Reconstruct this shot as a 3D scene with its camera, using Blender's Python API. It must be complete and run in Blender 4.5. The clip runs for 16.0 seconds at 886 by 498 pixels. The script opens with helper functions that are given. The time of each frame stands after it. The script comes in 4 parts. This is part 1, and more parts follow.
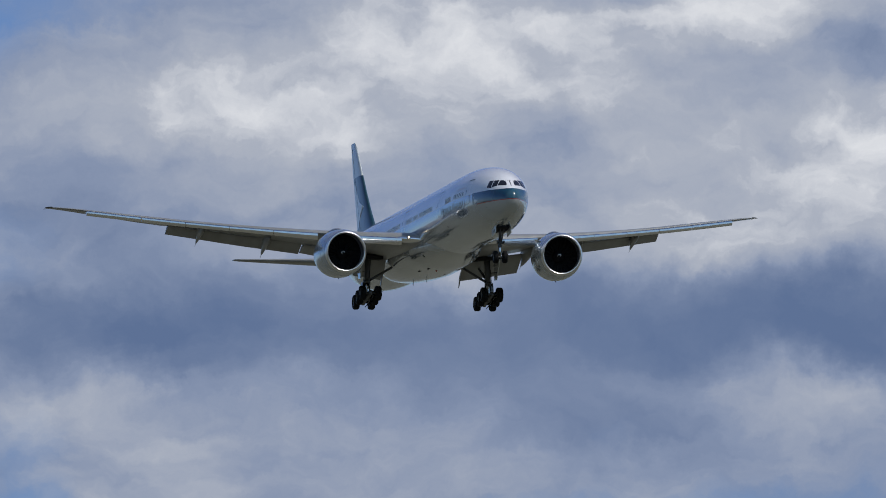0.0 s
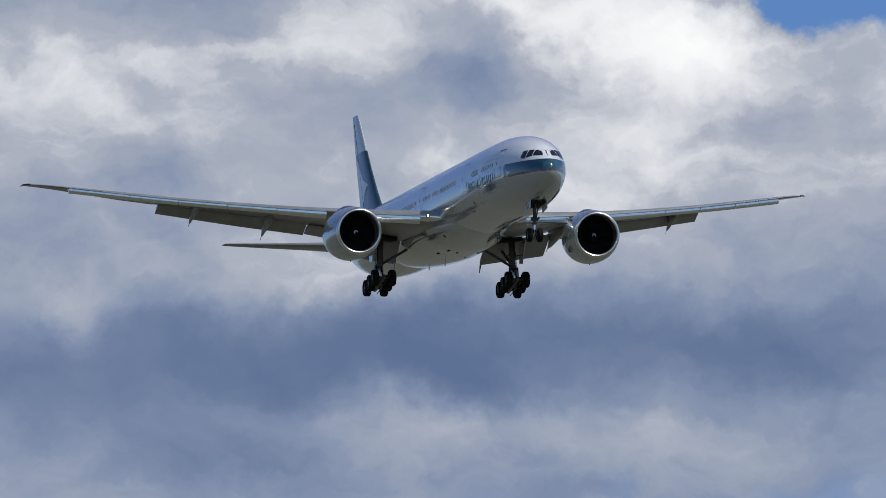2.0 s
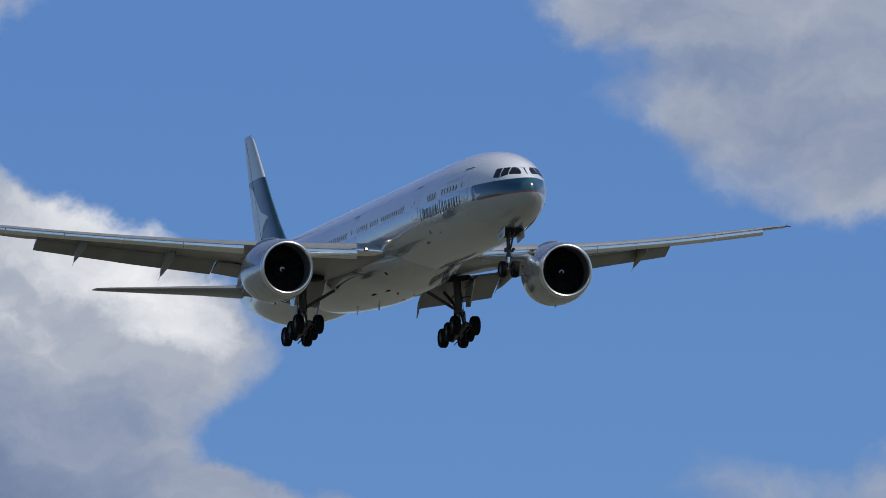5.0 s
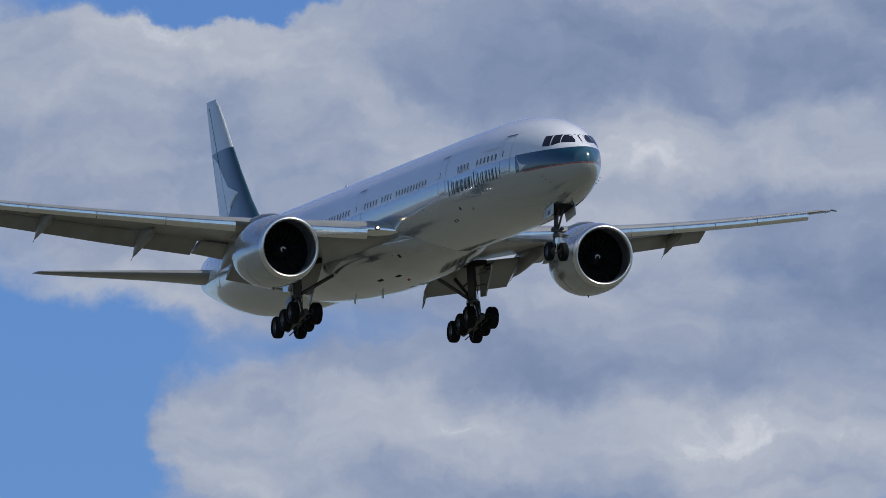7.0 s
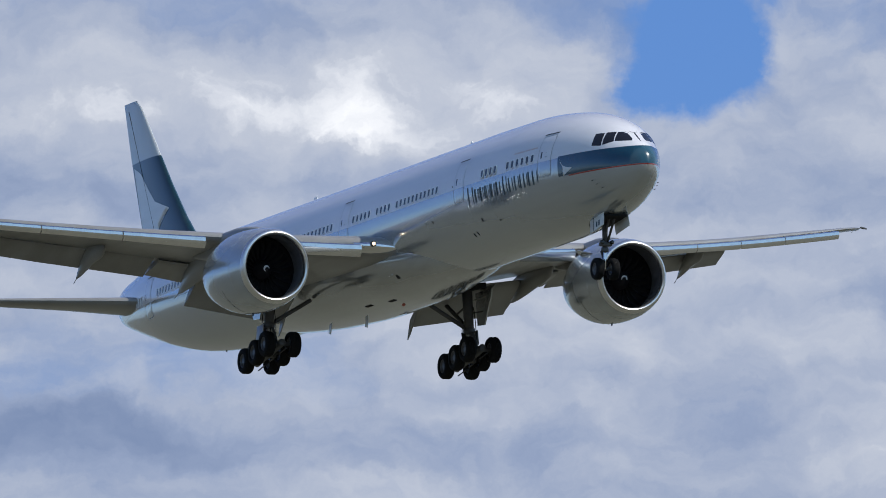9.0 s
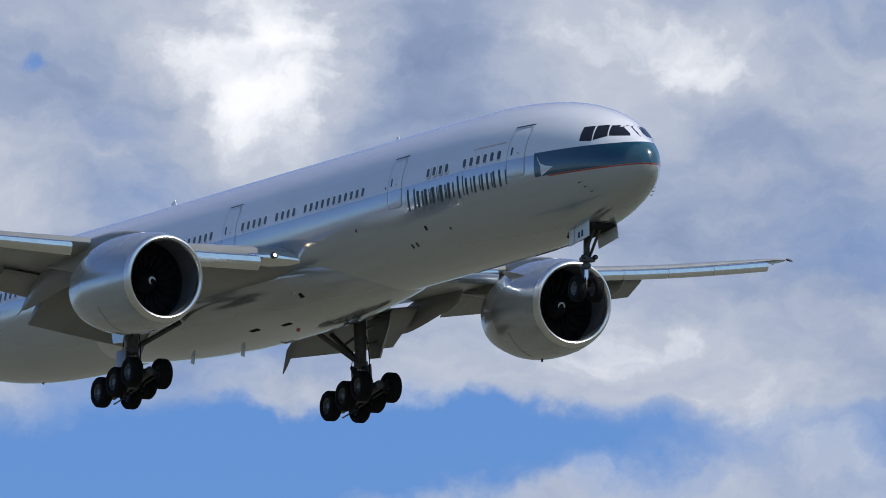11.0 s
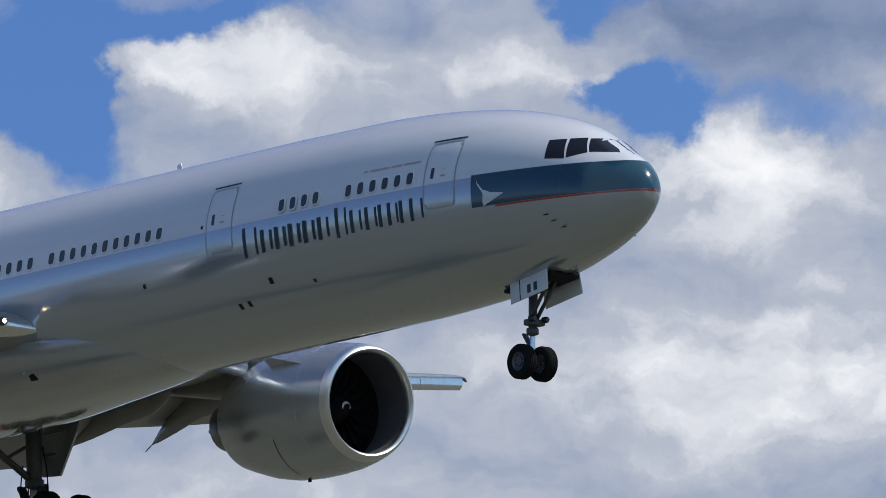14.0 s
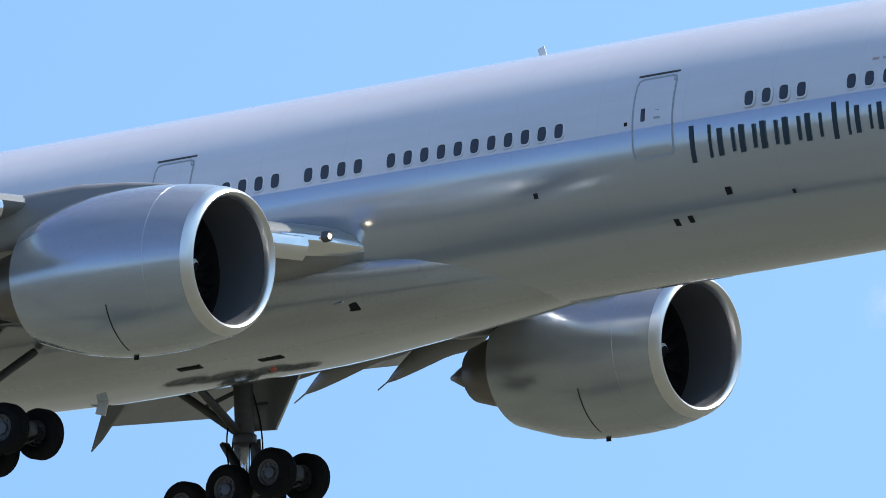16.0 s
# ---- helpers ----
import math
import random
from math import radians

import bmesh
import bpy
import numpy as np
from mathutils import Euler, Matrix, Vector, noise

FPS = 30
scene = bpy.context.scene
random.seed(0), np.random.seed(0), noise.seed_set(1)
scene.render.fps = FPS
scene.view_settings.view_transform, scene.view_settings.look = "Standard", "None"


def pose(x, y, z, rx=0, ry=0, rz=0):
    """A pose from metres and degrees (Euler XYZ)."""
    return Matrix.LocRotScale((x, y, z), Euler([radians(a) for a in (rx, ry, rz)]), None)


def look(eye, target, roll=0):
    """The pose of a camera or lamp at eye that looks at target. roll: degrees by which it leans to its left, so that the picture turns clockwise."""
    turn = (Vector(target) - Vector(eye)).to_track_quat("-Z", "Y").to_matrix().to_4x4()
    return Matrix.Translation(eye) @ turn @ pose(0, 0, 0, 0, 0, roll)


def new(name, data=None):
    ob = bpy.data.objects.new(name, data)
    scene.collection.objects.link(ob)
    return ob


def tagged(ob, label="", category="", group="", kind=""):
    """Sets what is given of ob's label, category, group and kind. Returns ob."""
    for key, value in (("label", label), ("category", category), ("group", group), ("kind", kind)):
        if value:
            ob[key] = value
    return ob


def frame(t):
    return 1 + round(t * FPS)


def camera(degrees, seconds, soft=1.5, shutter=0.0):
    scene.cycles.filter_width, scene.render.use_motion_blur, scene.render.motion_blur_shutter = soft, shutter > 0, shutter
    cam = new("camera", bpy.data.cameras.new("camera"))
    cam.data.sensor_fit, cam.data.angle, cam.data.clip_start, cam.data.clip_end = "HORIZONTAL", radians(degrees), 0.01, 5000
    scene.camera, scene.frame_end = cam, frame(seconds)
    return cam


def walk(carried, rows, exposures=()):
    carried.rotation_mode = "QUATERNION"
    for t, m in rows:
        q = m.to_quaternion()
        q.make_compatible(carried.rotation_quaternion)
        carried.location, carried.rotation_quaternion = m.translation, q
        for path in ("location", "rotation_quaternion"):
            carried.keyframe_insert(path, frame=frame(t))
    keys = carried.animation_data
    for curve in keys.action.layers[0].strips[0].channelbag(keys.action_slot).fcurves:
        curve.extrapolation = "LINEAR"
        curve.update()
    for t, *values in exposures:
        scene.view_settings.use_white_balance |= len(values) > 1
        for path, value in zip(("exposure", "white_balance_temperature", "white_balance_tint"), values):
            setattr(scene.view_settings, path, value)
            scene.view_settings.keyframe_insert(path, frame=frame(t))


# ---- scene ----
EXPOSURES = ((0, 0.0), (4, 0.0), (6.5, 0.1), (7.5, 0.2), (8.5, 0.38), (11, 0.36), (12.5, 0.52), (13.5, 0.35), (14, 0.2), (14.5, 0.25), (15.0, 0.46), (15.5, 0.7), (16, 0.95))
# the camera stands on the ground and pans after the airplane
EYE = (0.0, 0.0, 1.7)
cam = camera(2.8179, 16.0, soft=0.9)


def aim(yaw, pitch, roll):
    """The camera turned to the left from +y, up, and about its own axis, in degrees."""
    return pose(*EYE, 90 + pitch, 0, yaw) @ pose(0, 0, 0, 0, 0, roll)


walk(cam, [
    (0, aim(78.461, 5.363, 0.12)), (0.5, aim(78.249, 5.366, -0.17)), (1, aim(77.958, 5.399, -0.39)),
    (1.5, aim(77.654, 5.447, -0.43)), (2, aim(77.204, 5.468, -0.22)), (2.5, aim(76.845, 5.523, -0.14)),
    (3, aim(76.496, 5.630, -0.11)), (3.5, aim(76.038, 5.713, -0.21)), (4, aim(75.529, 5.790, -0.33)),
    (4.2, aim(75.270, 5.811, -0.59)), (6.3, aim(73.108, 6.055, -0.86)), (6.5, aim(72.851, 6.067, -0.87)),
    (7, aim(71.953, 6.107, -0.71)), (7.5, aim(71.340, 6.169, -0.58)), (8, aim(70.621, 6.198, -0.64)),
    (8.5, aim(69.520, 6.321, -0.76)), (8.7, aim(69.125, 6.396, -1.01)), (10.8, aim(63.970, 6.904, 0.02)),
    (11, aim(63.298, 6.945, -0.15)), (11.5, aim(61.734, 7.037, -0.52)), (12, aim(59.664, 7.140, -0.83)),
    (12.5, aim(57.705, 7.253, -0.66)), (13, aim(54.987, 7.516, -0.65)), (13.5, aim(52.422, 7.828, -0.67)),
    (14, aim(49.699, 7.862, -0.62)), (14.5, aim(46.842, 7.710, -0.38)), (15, aim(43.683, 7.756, -0.38)),
    (15.5, aim(39.965, 7.864, -0.30)), (16, aim(35.782, 7.860, -0.16)),
], exposures=EXPOSURES)


# ---- daylight: a high sun beyond the airplane, broken cloud over a hazy blue sky ----
SUN_YAW, SUN_UP = -46.0, 51.0
sun = new("sun", bpy.data.lights.new("sun", "SUN"))
sun.data.energy, sun.data.angle, sun.data.color = 3.2, radians(0.6), (1.0, 0.95, 0.88)
sun.matrix_world = look((-math.sin(radians(SUN_YAW)) * 100, math.cos(radians(SUN_YAW)) * 100, 100 * math.tan(radians(SUN_UP))), (0, 0, 0))

world = bpy.data.worlds.new("sky")
world.use_nodes = True
wt = world.node_tree
wt.nodes.clear()


def wnode(kind, **values):
    n = wt.nodes.new(kind)
    for key, v in values.items():
        if key == "operation":
            n.operation = v
    return n


def wmath(op, a, b=0.0, c=0.0, clamp=False):
    n = wnode("ShaderNodeMath", operation=op)
    n.use_clamp = clamp
    for i, v in enumerate((a, b, c)):
        if hasattr(v, "is_linked"):
            wt.links.new(v, n.inputs[i])
        else:
            n.inputs[i].default_value = v
    return n.outputs[0]


def wvec(op, a, b=(0, 0, 0), c=(0, 0, 0)):
    n = wnode("ShaderNodeVectorMath", operation=op)
    for i, v in enumerate((a, b, c)):
        if hasattr(v, "is_linked"):
            wt.links.new(v, n.inputs[i])
        else:
            n.inputs[i].default_value = v
    return n.outputs["Value"] if op == "DOT_PRODUCT" else n.outputs[0]


def wnoise(v, scale, detail, rough=0.55, color=False):
    n = wnode("ShaderNodeTexNoise")
    n.inputs["Scale"].default_value, n.inputs["Detail"].default_value, n.inputs["Roughness"].default_value = scale, detail, rough
    wt.links.new(v, n.inputs["Vector"])
    return n.outputs[1 if color else 0]


def wmix(fac, a, b):
    n = wnode("ShaderNodeMix")
    n.data_type = "RGBA"
    wt.links.new(fac, n.inputs[0])
    for key, v in ((6, a), (7, b)):
        if hasattr(v, "is_linked"):
            wt.links.new(v, n.inputs[key])
        else:
            n.inputs[key].default_value = (*v, 1)
    return n.outputs[2]


# the sky by its angles: degrees to the left of +y, and degrees up
tex = wnode("ShaderNodeTexCoord")
split = wnode("ShaderNodeSeparateXYZ")
wt.links.new(tex.outputs["Generated"], split.inputs[0])
azimuth = wmath("MULTIPLY", wmath("ARCTAN2", wmath("MULTIPLY", split.outputs[0], -1.0), split.outputs[1]), 57.29578)
height = wmath("MULTIPLY", wmath("ARCSINE", split.outputs[2]), 57.29578)
place = wnode("ShaderNodeCombineXYZ")
wt.links.new(azimuth, place.inputs[0])
wt.links.new(height, place.inputs[1])
angles = place.outputs[0]
# billows: the outlines are pushed about at three sizes
push = wvec("MULTIPLY_ADD", wnoise(angles, 2.2, 6.0, 0.6, True), (0.62, 0.42, 0), (-0.31, -0.21, 0))
angles = wvec("ADD", angles, push)
cover, glow = -0.2, 0.29


def puff(az, up, wide, tall, dense, light):
    """One bank of cloud (or, where dense is below nought, a clear gap) at a place in the sky, in degrees."""
    global cover, glow
    v = wvec("MULTIPLY_ADD", angles, (1 / wide, 1 / tall, 0), (-az / wide, -up / tall, 0))
    d = wvec("DOT_PRODUCT", v, v)
    g = wmath("POWER", 0.4724, wmath("POWER", d, 1.25))
    cover = wmath("MULTIPLY_ADD", g, dense, cover)
    if light:
        glow = wmath("MULTIPLY_ADD", g, light, glow)


puff(76.01, 4.86, 0.54, 0.13, 0.6, 0)
puff(76.73, 4.75, 0.40, 0.11, 0.5, 0)
puff(77.99, 4.77, 0.43, 0.13, 0.5, 0)
puff(61.52, 6.93, 24.27, 3.42, 0.55, 0)
puff(78.16, 5.82, 0.47, 0.22, 0.5, 0.02)
puff(79.07, 5.92, 0.47, 0.22, 0.5, 0.24)
puff(78.25, 6.05, 0.54, 0.22, 0.3, -0.03)
puff(79.55, 5.76, 0.47, 0.25, 0.5, -0.07)
puff(77.44, 5.64, 0.47, 0.27, 0.5, 0.18)
puff(77.48, 6.12, 0.29, 0.11, 0.6, 0.44)
puff(78.61, 5.10, 2.34, 0.13, 0.6, -0.26)
puff(77.35, 5.13, 0.90, 0.12, 0.6, -0.25)
puff(80.96, 5.07, 1.62, 0.16, 0.6, -0.22)
puff(79.24, 5.40, 0.75, 0.16, 0.4, 0.02)
puff(77.98, 5.33, 0.75, 0.13, 0.5, 0.06)
puff(79.76, 4.66, 0.16, 0.25, -0.25, 0)
puff(79.42, 4.82, 0.36, 0.16, 0.5, 0.1)
puff(78.61, 4.83, 0.34, 0.16, 0.6, 0.14)
puff(78.07, 4.65, 0.23, 0.16, -0.2, 0)
puff(77.38, 4.86, 0.27, 0.14, 0.6, 0.18)
puff(77.85, 4.72, 0.14, 0.20, -0.16, 0)
puff(78.38, 5.40, 0.32, 0.13, 0.6, 0.28)
puff(78.86, 4.86, 0.43, 0.11, 0.4, 0.08)
puff(78.06, 4.84, 0.23, 0.14, -0.27, -0.07)
puff(77.27, 4.87, 0.54, 0.13, 0.5, 0.12)
puff(76.66, 4.72, 0.11, 0.09, -0.54, 0)
puff(76.81, 5.80, 0.40, 0.16, 0.6, 0.28)
puff(77.11, 6.04, 0.20, 0.11, 0.5, -0.07)
puff(77.44, 6.00, 0.13, 0.07, 0.4, -0.06)
puff(77.53, 6.17, 0.22, 0.11, 0.5, 0.24)
puff(76.50, 6.12, 0.36, 0.14, 0.7, 0.44)
puff(76.64, 5.72, 0.75, 0.27, 0.7, 0.16)
puff(76.45, 6.10, 0.29, 0.13, 0.6, 0.24)
puff(76.28, 5.31, 0.68, 0.13, 0.5, -0.15)
puff(75.59, 5.52, 0.29, 0.22, 0.4, 0.04)
puff(76.80, 6.21, 0.43, 0.22, 1, 0.34)
puff(76.39, 6.07, 0.34, 0.20, 1, 0.38)
puff(75.85, 5.89, 0.40, 0.20, 1, 0.32)
puff(75.38, 5.81, 0.32, 0.20, 1, 0.27)
puff(75.02, 5.65, 0.41, 0.20, 0.9, 0.14)
puff(77.06, 6.08, 0.36, 0.13, 0.5, -0.2)
puff(76.70, 5.75, 0.68, 0.23, 0.8, 0.04)
puff(76.19, 5.43, 0.86, 0.16, 0.7, -0.03)
puff(77.00, 5.16, 0.93, 0.13, 0.6, -0.22)
puff(76.01, 5.14, 0.54, 0.11, 0.35, -0.15)
puff(75.11, 5.03, 0.36, 0.13, 0.5, 0.1)
puff(75.37, 6.40, 1.01, 0.23, -1.9, 0)
puff(74.83, 6.18, 0.29, 0.20, -1.4, 0)
puff(74.78, 5.26, 0.31, 0.14, -1.3, 0)
puff(74.64, 5.60, 0.13, 0.29, -1.1, 0)
puff(74.78, 6.32, 0.23, 0.09, 0.5, -0.06)
puff(74.43, 5.34, 0.59, 0.23, -1.3, 0)
puff(74.34, 5.88, 0.43, 0.22, -1.4, 0)
puff(73.98, 5.58, 0.36, 0.59, -1.4, 0)
puff(74.28, 6.36, 0.36, 0.09, 0.75, -0.06)
puff(74.42, 6.49, 0.54, 0.11, -0.8, 0)
puff(76.06, 5.25, 0.58, 0.13, 0.5, -0.06)
puff(74.25, 6.27, 0.47, 0.59, -1.5, 0)
puff(73.99, 5.71, 0.65, 0.29, -1.5, 0)
puff(73.18, 5.48, 0.29, 0.23, -1.3, 0)
puff(74.97, 6.52, 0.54, 0.63, -1.4, 0)
puff(75.07, 5.71, 0.54, 0.54, -1.4, 0)
puff(73.61, 6.66, 0.47, 0.13, 0.8, 0.06)
puff(72.89, 6.72, 0.50, 0.14, 0.8, 0.1)
puff(72.17, 6.60, 0.47, 0.16, 0.8, 0.14)
puff(72.62, 6.26, 0.72, 0.11, 0.2, 0)
puff(72.45, 5.54, 0.40, 0.20, 0.9, 0.1)
puff(71.97, 5.59, 0.36, 0.20, 0.9, 0.24)
puff(72.82, 6.88, 0.47, 0.07, -1.3, 0)
puff(73.21, 5.62, 0.29, 0.36, -1.5, 0)
puff(72.92, 5.83, 0.22, 0.11, -0.6, 0)
puff(72.82, 6.64, 0.54, 0.16, 0.8, 0.14)
puff(71.92, 6.76, 0.65, 0.14, 0.7, 0.06)
puff(70.96, 6.82, 0.41, 0.13, 0.6, -0.07)
puff(70.74, 6.62, 0.47, 0.09, 0.5, -0.15)
puff(72.28, 6.51, 0.54, 0.14, 0.6, 0.12)
puff(72.83, 5.94, 0.50, 0.16, 0.6, 0.12)
puff(71.48, 5.89, 0.47, 0.13, 0.6, 0.13)
puff(70.78, 6.17, 0.43, 0.11, 0.5, -0.17)
puff(71.20, 6.41, 0.36, 0.09, 0.5, 0.1)
puff(72.51, 5.49, 0.29, 0.14, 0.9, 0.2)
puff(71.93, 5.52, 0.36, 0.16, 0.9, 0.24)
puff(71.03, 5.45, 0.50, 0.14, 0.9, 0.22)
puff(71.57, 5.74, 0.72, 0.07, 0.4, -0.09)
puff(70.22, 6.63, 0.90, 0.20, 0.6, 0.04)
puff(69.87, 5.87, 0.83, 0.11, 0.6, -0.14)
puff(71.14, 5.74, 0.75, 0.11, 0.6, -0.06)
puff(69.79, 5.58, 0.75, 0.11, 0.6, 0.05)
puff(71.67, 6.79, 0.54, 0.18, 0.6, 0.06)
puff(69.56, 7.03, 0.47, 0.14, 0.7, 0.28)
puff(68.61, 7.02, 0.43, 0.20, 0.7, 0.34)
puff(68.91, 6.83, 0.54, 0.11, 0.5, 0.08)
puff(67.91, 6.72, 0.29, 0.25, 0.7, 0.16)
puff(67.73, 7.07, 0.16, 0.18, -1.8, 0)
puff(68.16, 6.11, 0.40, 0.16, 0.7, 0.2)
puff(70.19, 5.91, 0.75, 0.09, 0.6, -0.19)
puff(70.28, 5.75, 0.75, 0.09, 0.6, 0.14)
puff(68.92, 5.89, 0.90, 0.09, 0.6, -0.07)
puff(70.39, 6.76, 0.40, 0.29, 0.6, -0.09)
puff(67.92, 6.36, 0.29, 0.14, 0.5, -0.07)
puff(67.84, 5.69, 0.54, 0.13, 0.6, 0.1)
puff(67.02, 6.40, 0.47, 0.58, 0.5, 0.08)
puff(66.02, 6.36, 0.65, 0.59, 0.3, 0)
puff(65.21, 7.43, 0.32, 0.31, 1, 0.4)
puff(64.79, 7.10, 0.23, 0.22, 0.8, 0.28)
puff(64.79, 7.52, 0.22, 0.14, 0.2, -0.12)
puff(64.69, 7.54, 0.06, 0.04, -0.9, 0)
puff(63.85, 7.50, 0.27, 0.22, 1, 0.4)
puff(64.16, 7.57, 0.20, 0.16, 0.7, 0.24)
puff(63.40, 7.55, 0.22, 0.27, 0.7, -0.12)
puff(62.71, 7.57, 0.27, 0.18, 0.8, 0.24)
puff(62.95, 7.10, 0.47, 0.20, 0.8, 0.02)
puff(63.13, 6.83, 0.47, 0.14, 0.7, 0.1)
puff(62.95, 6.60, 0.43, 0.13, 0.8, 0.16)
puff(64.76, 6.28, 0.93, 0.20, -1.25, 0)
puff(63.40, 6.29, 0.75, 0.16, -1.25, 0)
puff(63.80, 6.46, 0.22, 0.07, 0.6, 0.04)
puff(65.08, 6.13, 0.22, 0.07, 0.8, 0.16)
puff(62.44, 7.58, 0.20, 0.16, 0.8, 0.4)
puff(62.88, 7.48, 0.29, 0.27, 0.7, 0.12)
puff(61.61, 7.54, 0.16, 0.09, 0.6, 0.2)
puff(61.34, 7.68, 0.54, 0.16, 0.6, -0.09)
puff(60.79, 7.48, 0.29, 0.14, 0.7, 0.08)
puff(60.80, 7.17, 0.47, 0.14, 0.7, -0.07)
puff(61.53, 6.57, 0.75, 0.11, 0.7, 0.08)
puff(62.62, 6.36, 0.75, 0.13, -0.75, 0)
puff(60.90, 6.40, 0.65, 0.13, -1.05, 0)
puff(60.62, 6.58, 0.40, 0.07, 0.5, 0.1)
puff(58.97, 7.95, 0.25, 0.13, 0.8, 0.24)
puff(58.49, 7.77, 0.54, 0.22, 0.7, -0.09)
puff(57.79, 7.97, 0.29, 0.14, 0.8, 0.2)
puff(57.03, 7.93, 0.47, 0.16, 0.7, 0.08)
puff(56.67, 7.71, 0.45, 0.22, 0.7, -0.07)
puff(56.40, 7.67, 0.18, 0.25, 0.7, 0.08)
puff(57.13, 7.32, 0.72, 0.16, 0.7, -0.07)
puff(57.68, 6.79, 0.93, 0.13, 0.8, 0.13)
puff(56.50, 6.97, 0.36, 0.16, 0.8, 0.16)
puff(58.77, 6.62, 0.58, 0.11, 0.8, 0.11)
puff(57.32, 6.57, 0.75, 0.13, -1.25, 0)
puff(56.69, 6.60, 0.23, 0.09, -0.9, 0)
puff(56.56, 6.50, 0.23, 0.09, 1.4, 0.48)
puff(56.04, 7.96, 0.72, 0.36, 0.8, 0.15)
puff(55.14, 7.77, 0.72, 0.45, 0.8, 0.135)
puff(54.32, 7.67, 0.72, 0.36, 0.9, 0.15)
puff(54.29, 7.20, 0.10, 0.20, -1.6, 0)
puff(55.15, 6.87, 0.75, 0.22, 0.9, 0.18)
puff(53.88, 6.95, 0.47, 0.23, 0.9, 0.08)
puff(53.78, 7.85, 0.47, 0.36, 0.9, 0.12)
puff(52.93, 8.36, 0.75, 0.22, 0.9, 0.165)
puff(52.02, 8.26, 0.65, 0.29, 0.9, 0.195)
puff(52.40, 7.36, 0.75, 0.36, 0.9, 0.18)
puff(51.49, 7.44, 0.54, 0.23, 0.9, 0.1)
puff(51.11, 8.41, 0.23, 0.20, -2, 0)
puff(51.39, 8.07, 0.23, 0.18, 1, 0.24)
puff(51.14, 7.96, 0.23, 0.18, 0.9, 0.18)
puff(50.88, 8.40, 0.13, 0.31, -1.6, 0)
puff(50.48, 8.63, 0.34, 0.07, -1.1, 0)
puff(50.44, 8.46, 0.29, 0.14, 1, 0.32)
puff(49.94, 8.41, 0.50, 0.18, 1.1, 0.3)
puff(49.37, 8.45, 0.27, 0.18, 0.9, 0.24)
puff(49.21, 8.60, 0.11, 0.11, -1.2, 0)
puff(48.98, 8.25, 0.14, 0.13, -1.7, 0)
puff(48.66, 8.46, 0.59, 0.11, 0.8, -0.06)
puff(48.39, 8.28, 0.36, 0.09, -0.6, 0)
puff(48.76, 8.05, 0.31, 0.16, 1, 0.32)
puff(48.49, 7.89, 0.36, 0.29, 1, 0.28)
puff(49.13, 7.64, 0.14, 0.09, -1.1, 0)
puff(49.49, 7.29, 0.75, 0.23, 1, 0.24)
puff(48.59, 7.35, 0.47, 0.25, 1, 0.32)
puff(50.76, 7.14, 0.58, 0.16, 0.8, 0.16)
puff(48.95, 7.64, 0.29, 0.11, 0.6, -0.06)
puff(47.81, 8.37, 0.54, 0.10, 0.7, 0.12)
puff(48.15, 8.44, 0.29, 0.11, -0.9, 0)
puff(46.99, 8.31, 1.01, 0.22, -1.4, 0)
puff(46.63, 8.45, 0.47, 0.09, 0.5, -0.06)
puff(45.57, 8.39, 0.40, 0.14, 0.7, -0.07)
puff(46.00, 7.74, 0.58, 0.31, -2.1, 0)
puff(45.76, 7.42, 0.41, 0.20, -2.1, 0)
puff(46.99, 7.75, 0.90, 0.36, -1.4, 0)
puff(47.11, 7.34, 0.40, 0.20, 1.4, 0.44)
puff(46.53, 7.31, 0.31, 0.16, 1.6, 0.48)
puff(46.18, 7.20, 0.27, 0.16, 1.6, 0.44)
puff(45.86, 7.00, 0.27, 0.14, 1.6, 0.4)
puff(46.82, 7.06, 0.90, 0.23, 1.2, 0.28)
puff(45.48, 6.98, 0.13, 0.11, 1.2, 0.4)
puff(47.85, 7.14, 0.40, 0.22, 1.2, 0.4)
puff(44.01, 8.39, 1.44, 0.09, 0.5, -0.2)
puff(44.83, 8.23, 0.40, 0.11, 0.2, 0)
puff(43.29, 7.79, 1.44, 0.47, -1.6, 0)
puff(42.66, 7.25, 0.43, 0.20, -1.8, 0)
puff(43.93, 7.11, 0.47, 0.11, 1.4, 0.36)
puff(43.39, 7.00, 0.47, 0.11, 1.5, 0.4)
puff(42.39, 7.05, 0.22, 0.13, 1.4, 0.4)
puff(42.92, 8.40, 0.54, 0.11, 0.5, -0.05)
puff(41.11, 8.41, 0.47, 0.20, 1.1, 0.4)
puff(40.30, 8.53, 0.43, 0.14, 0.9, 0.24)
puff(39.75, 8.58, 0.29, 0.14, 0.8, 0.08)
puff(39.21, 8.38, 0.47, 0.23, -1.8, 0)
puff(39.94, 7.76, 1.62, 0.50, -2, 0)
puff(39.03, 7.25, 1.08, 0.32, -1.9, 0)
puff(41.03, 7.12, 0.47, 0.09, 1, 0.32)
puff(40.63, 7.42, 0.54, 0.16, -1.5, 0)
puff(36.48, 8.44, 1.26, 0.43, -2.2, 0)
puff(36.66, 7.76, 1.26, 0.54, -2, 0)
puff(35.03, 8.38, 1.01, 0.43, -2.2, 0)
puff(35.21, 7.39, 1.26, 0.47, -2.2, 0)
puff(34.38, 7.64, 0.20, 0.16, 1.3, 0.4)
puff(78.05, 5.94, 0.58, 0.27, 0.4, 0.19)
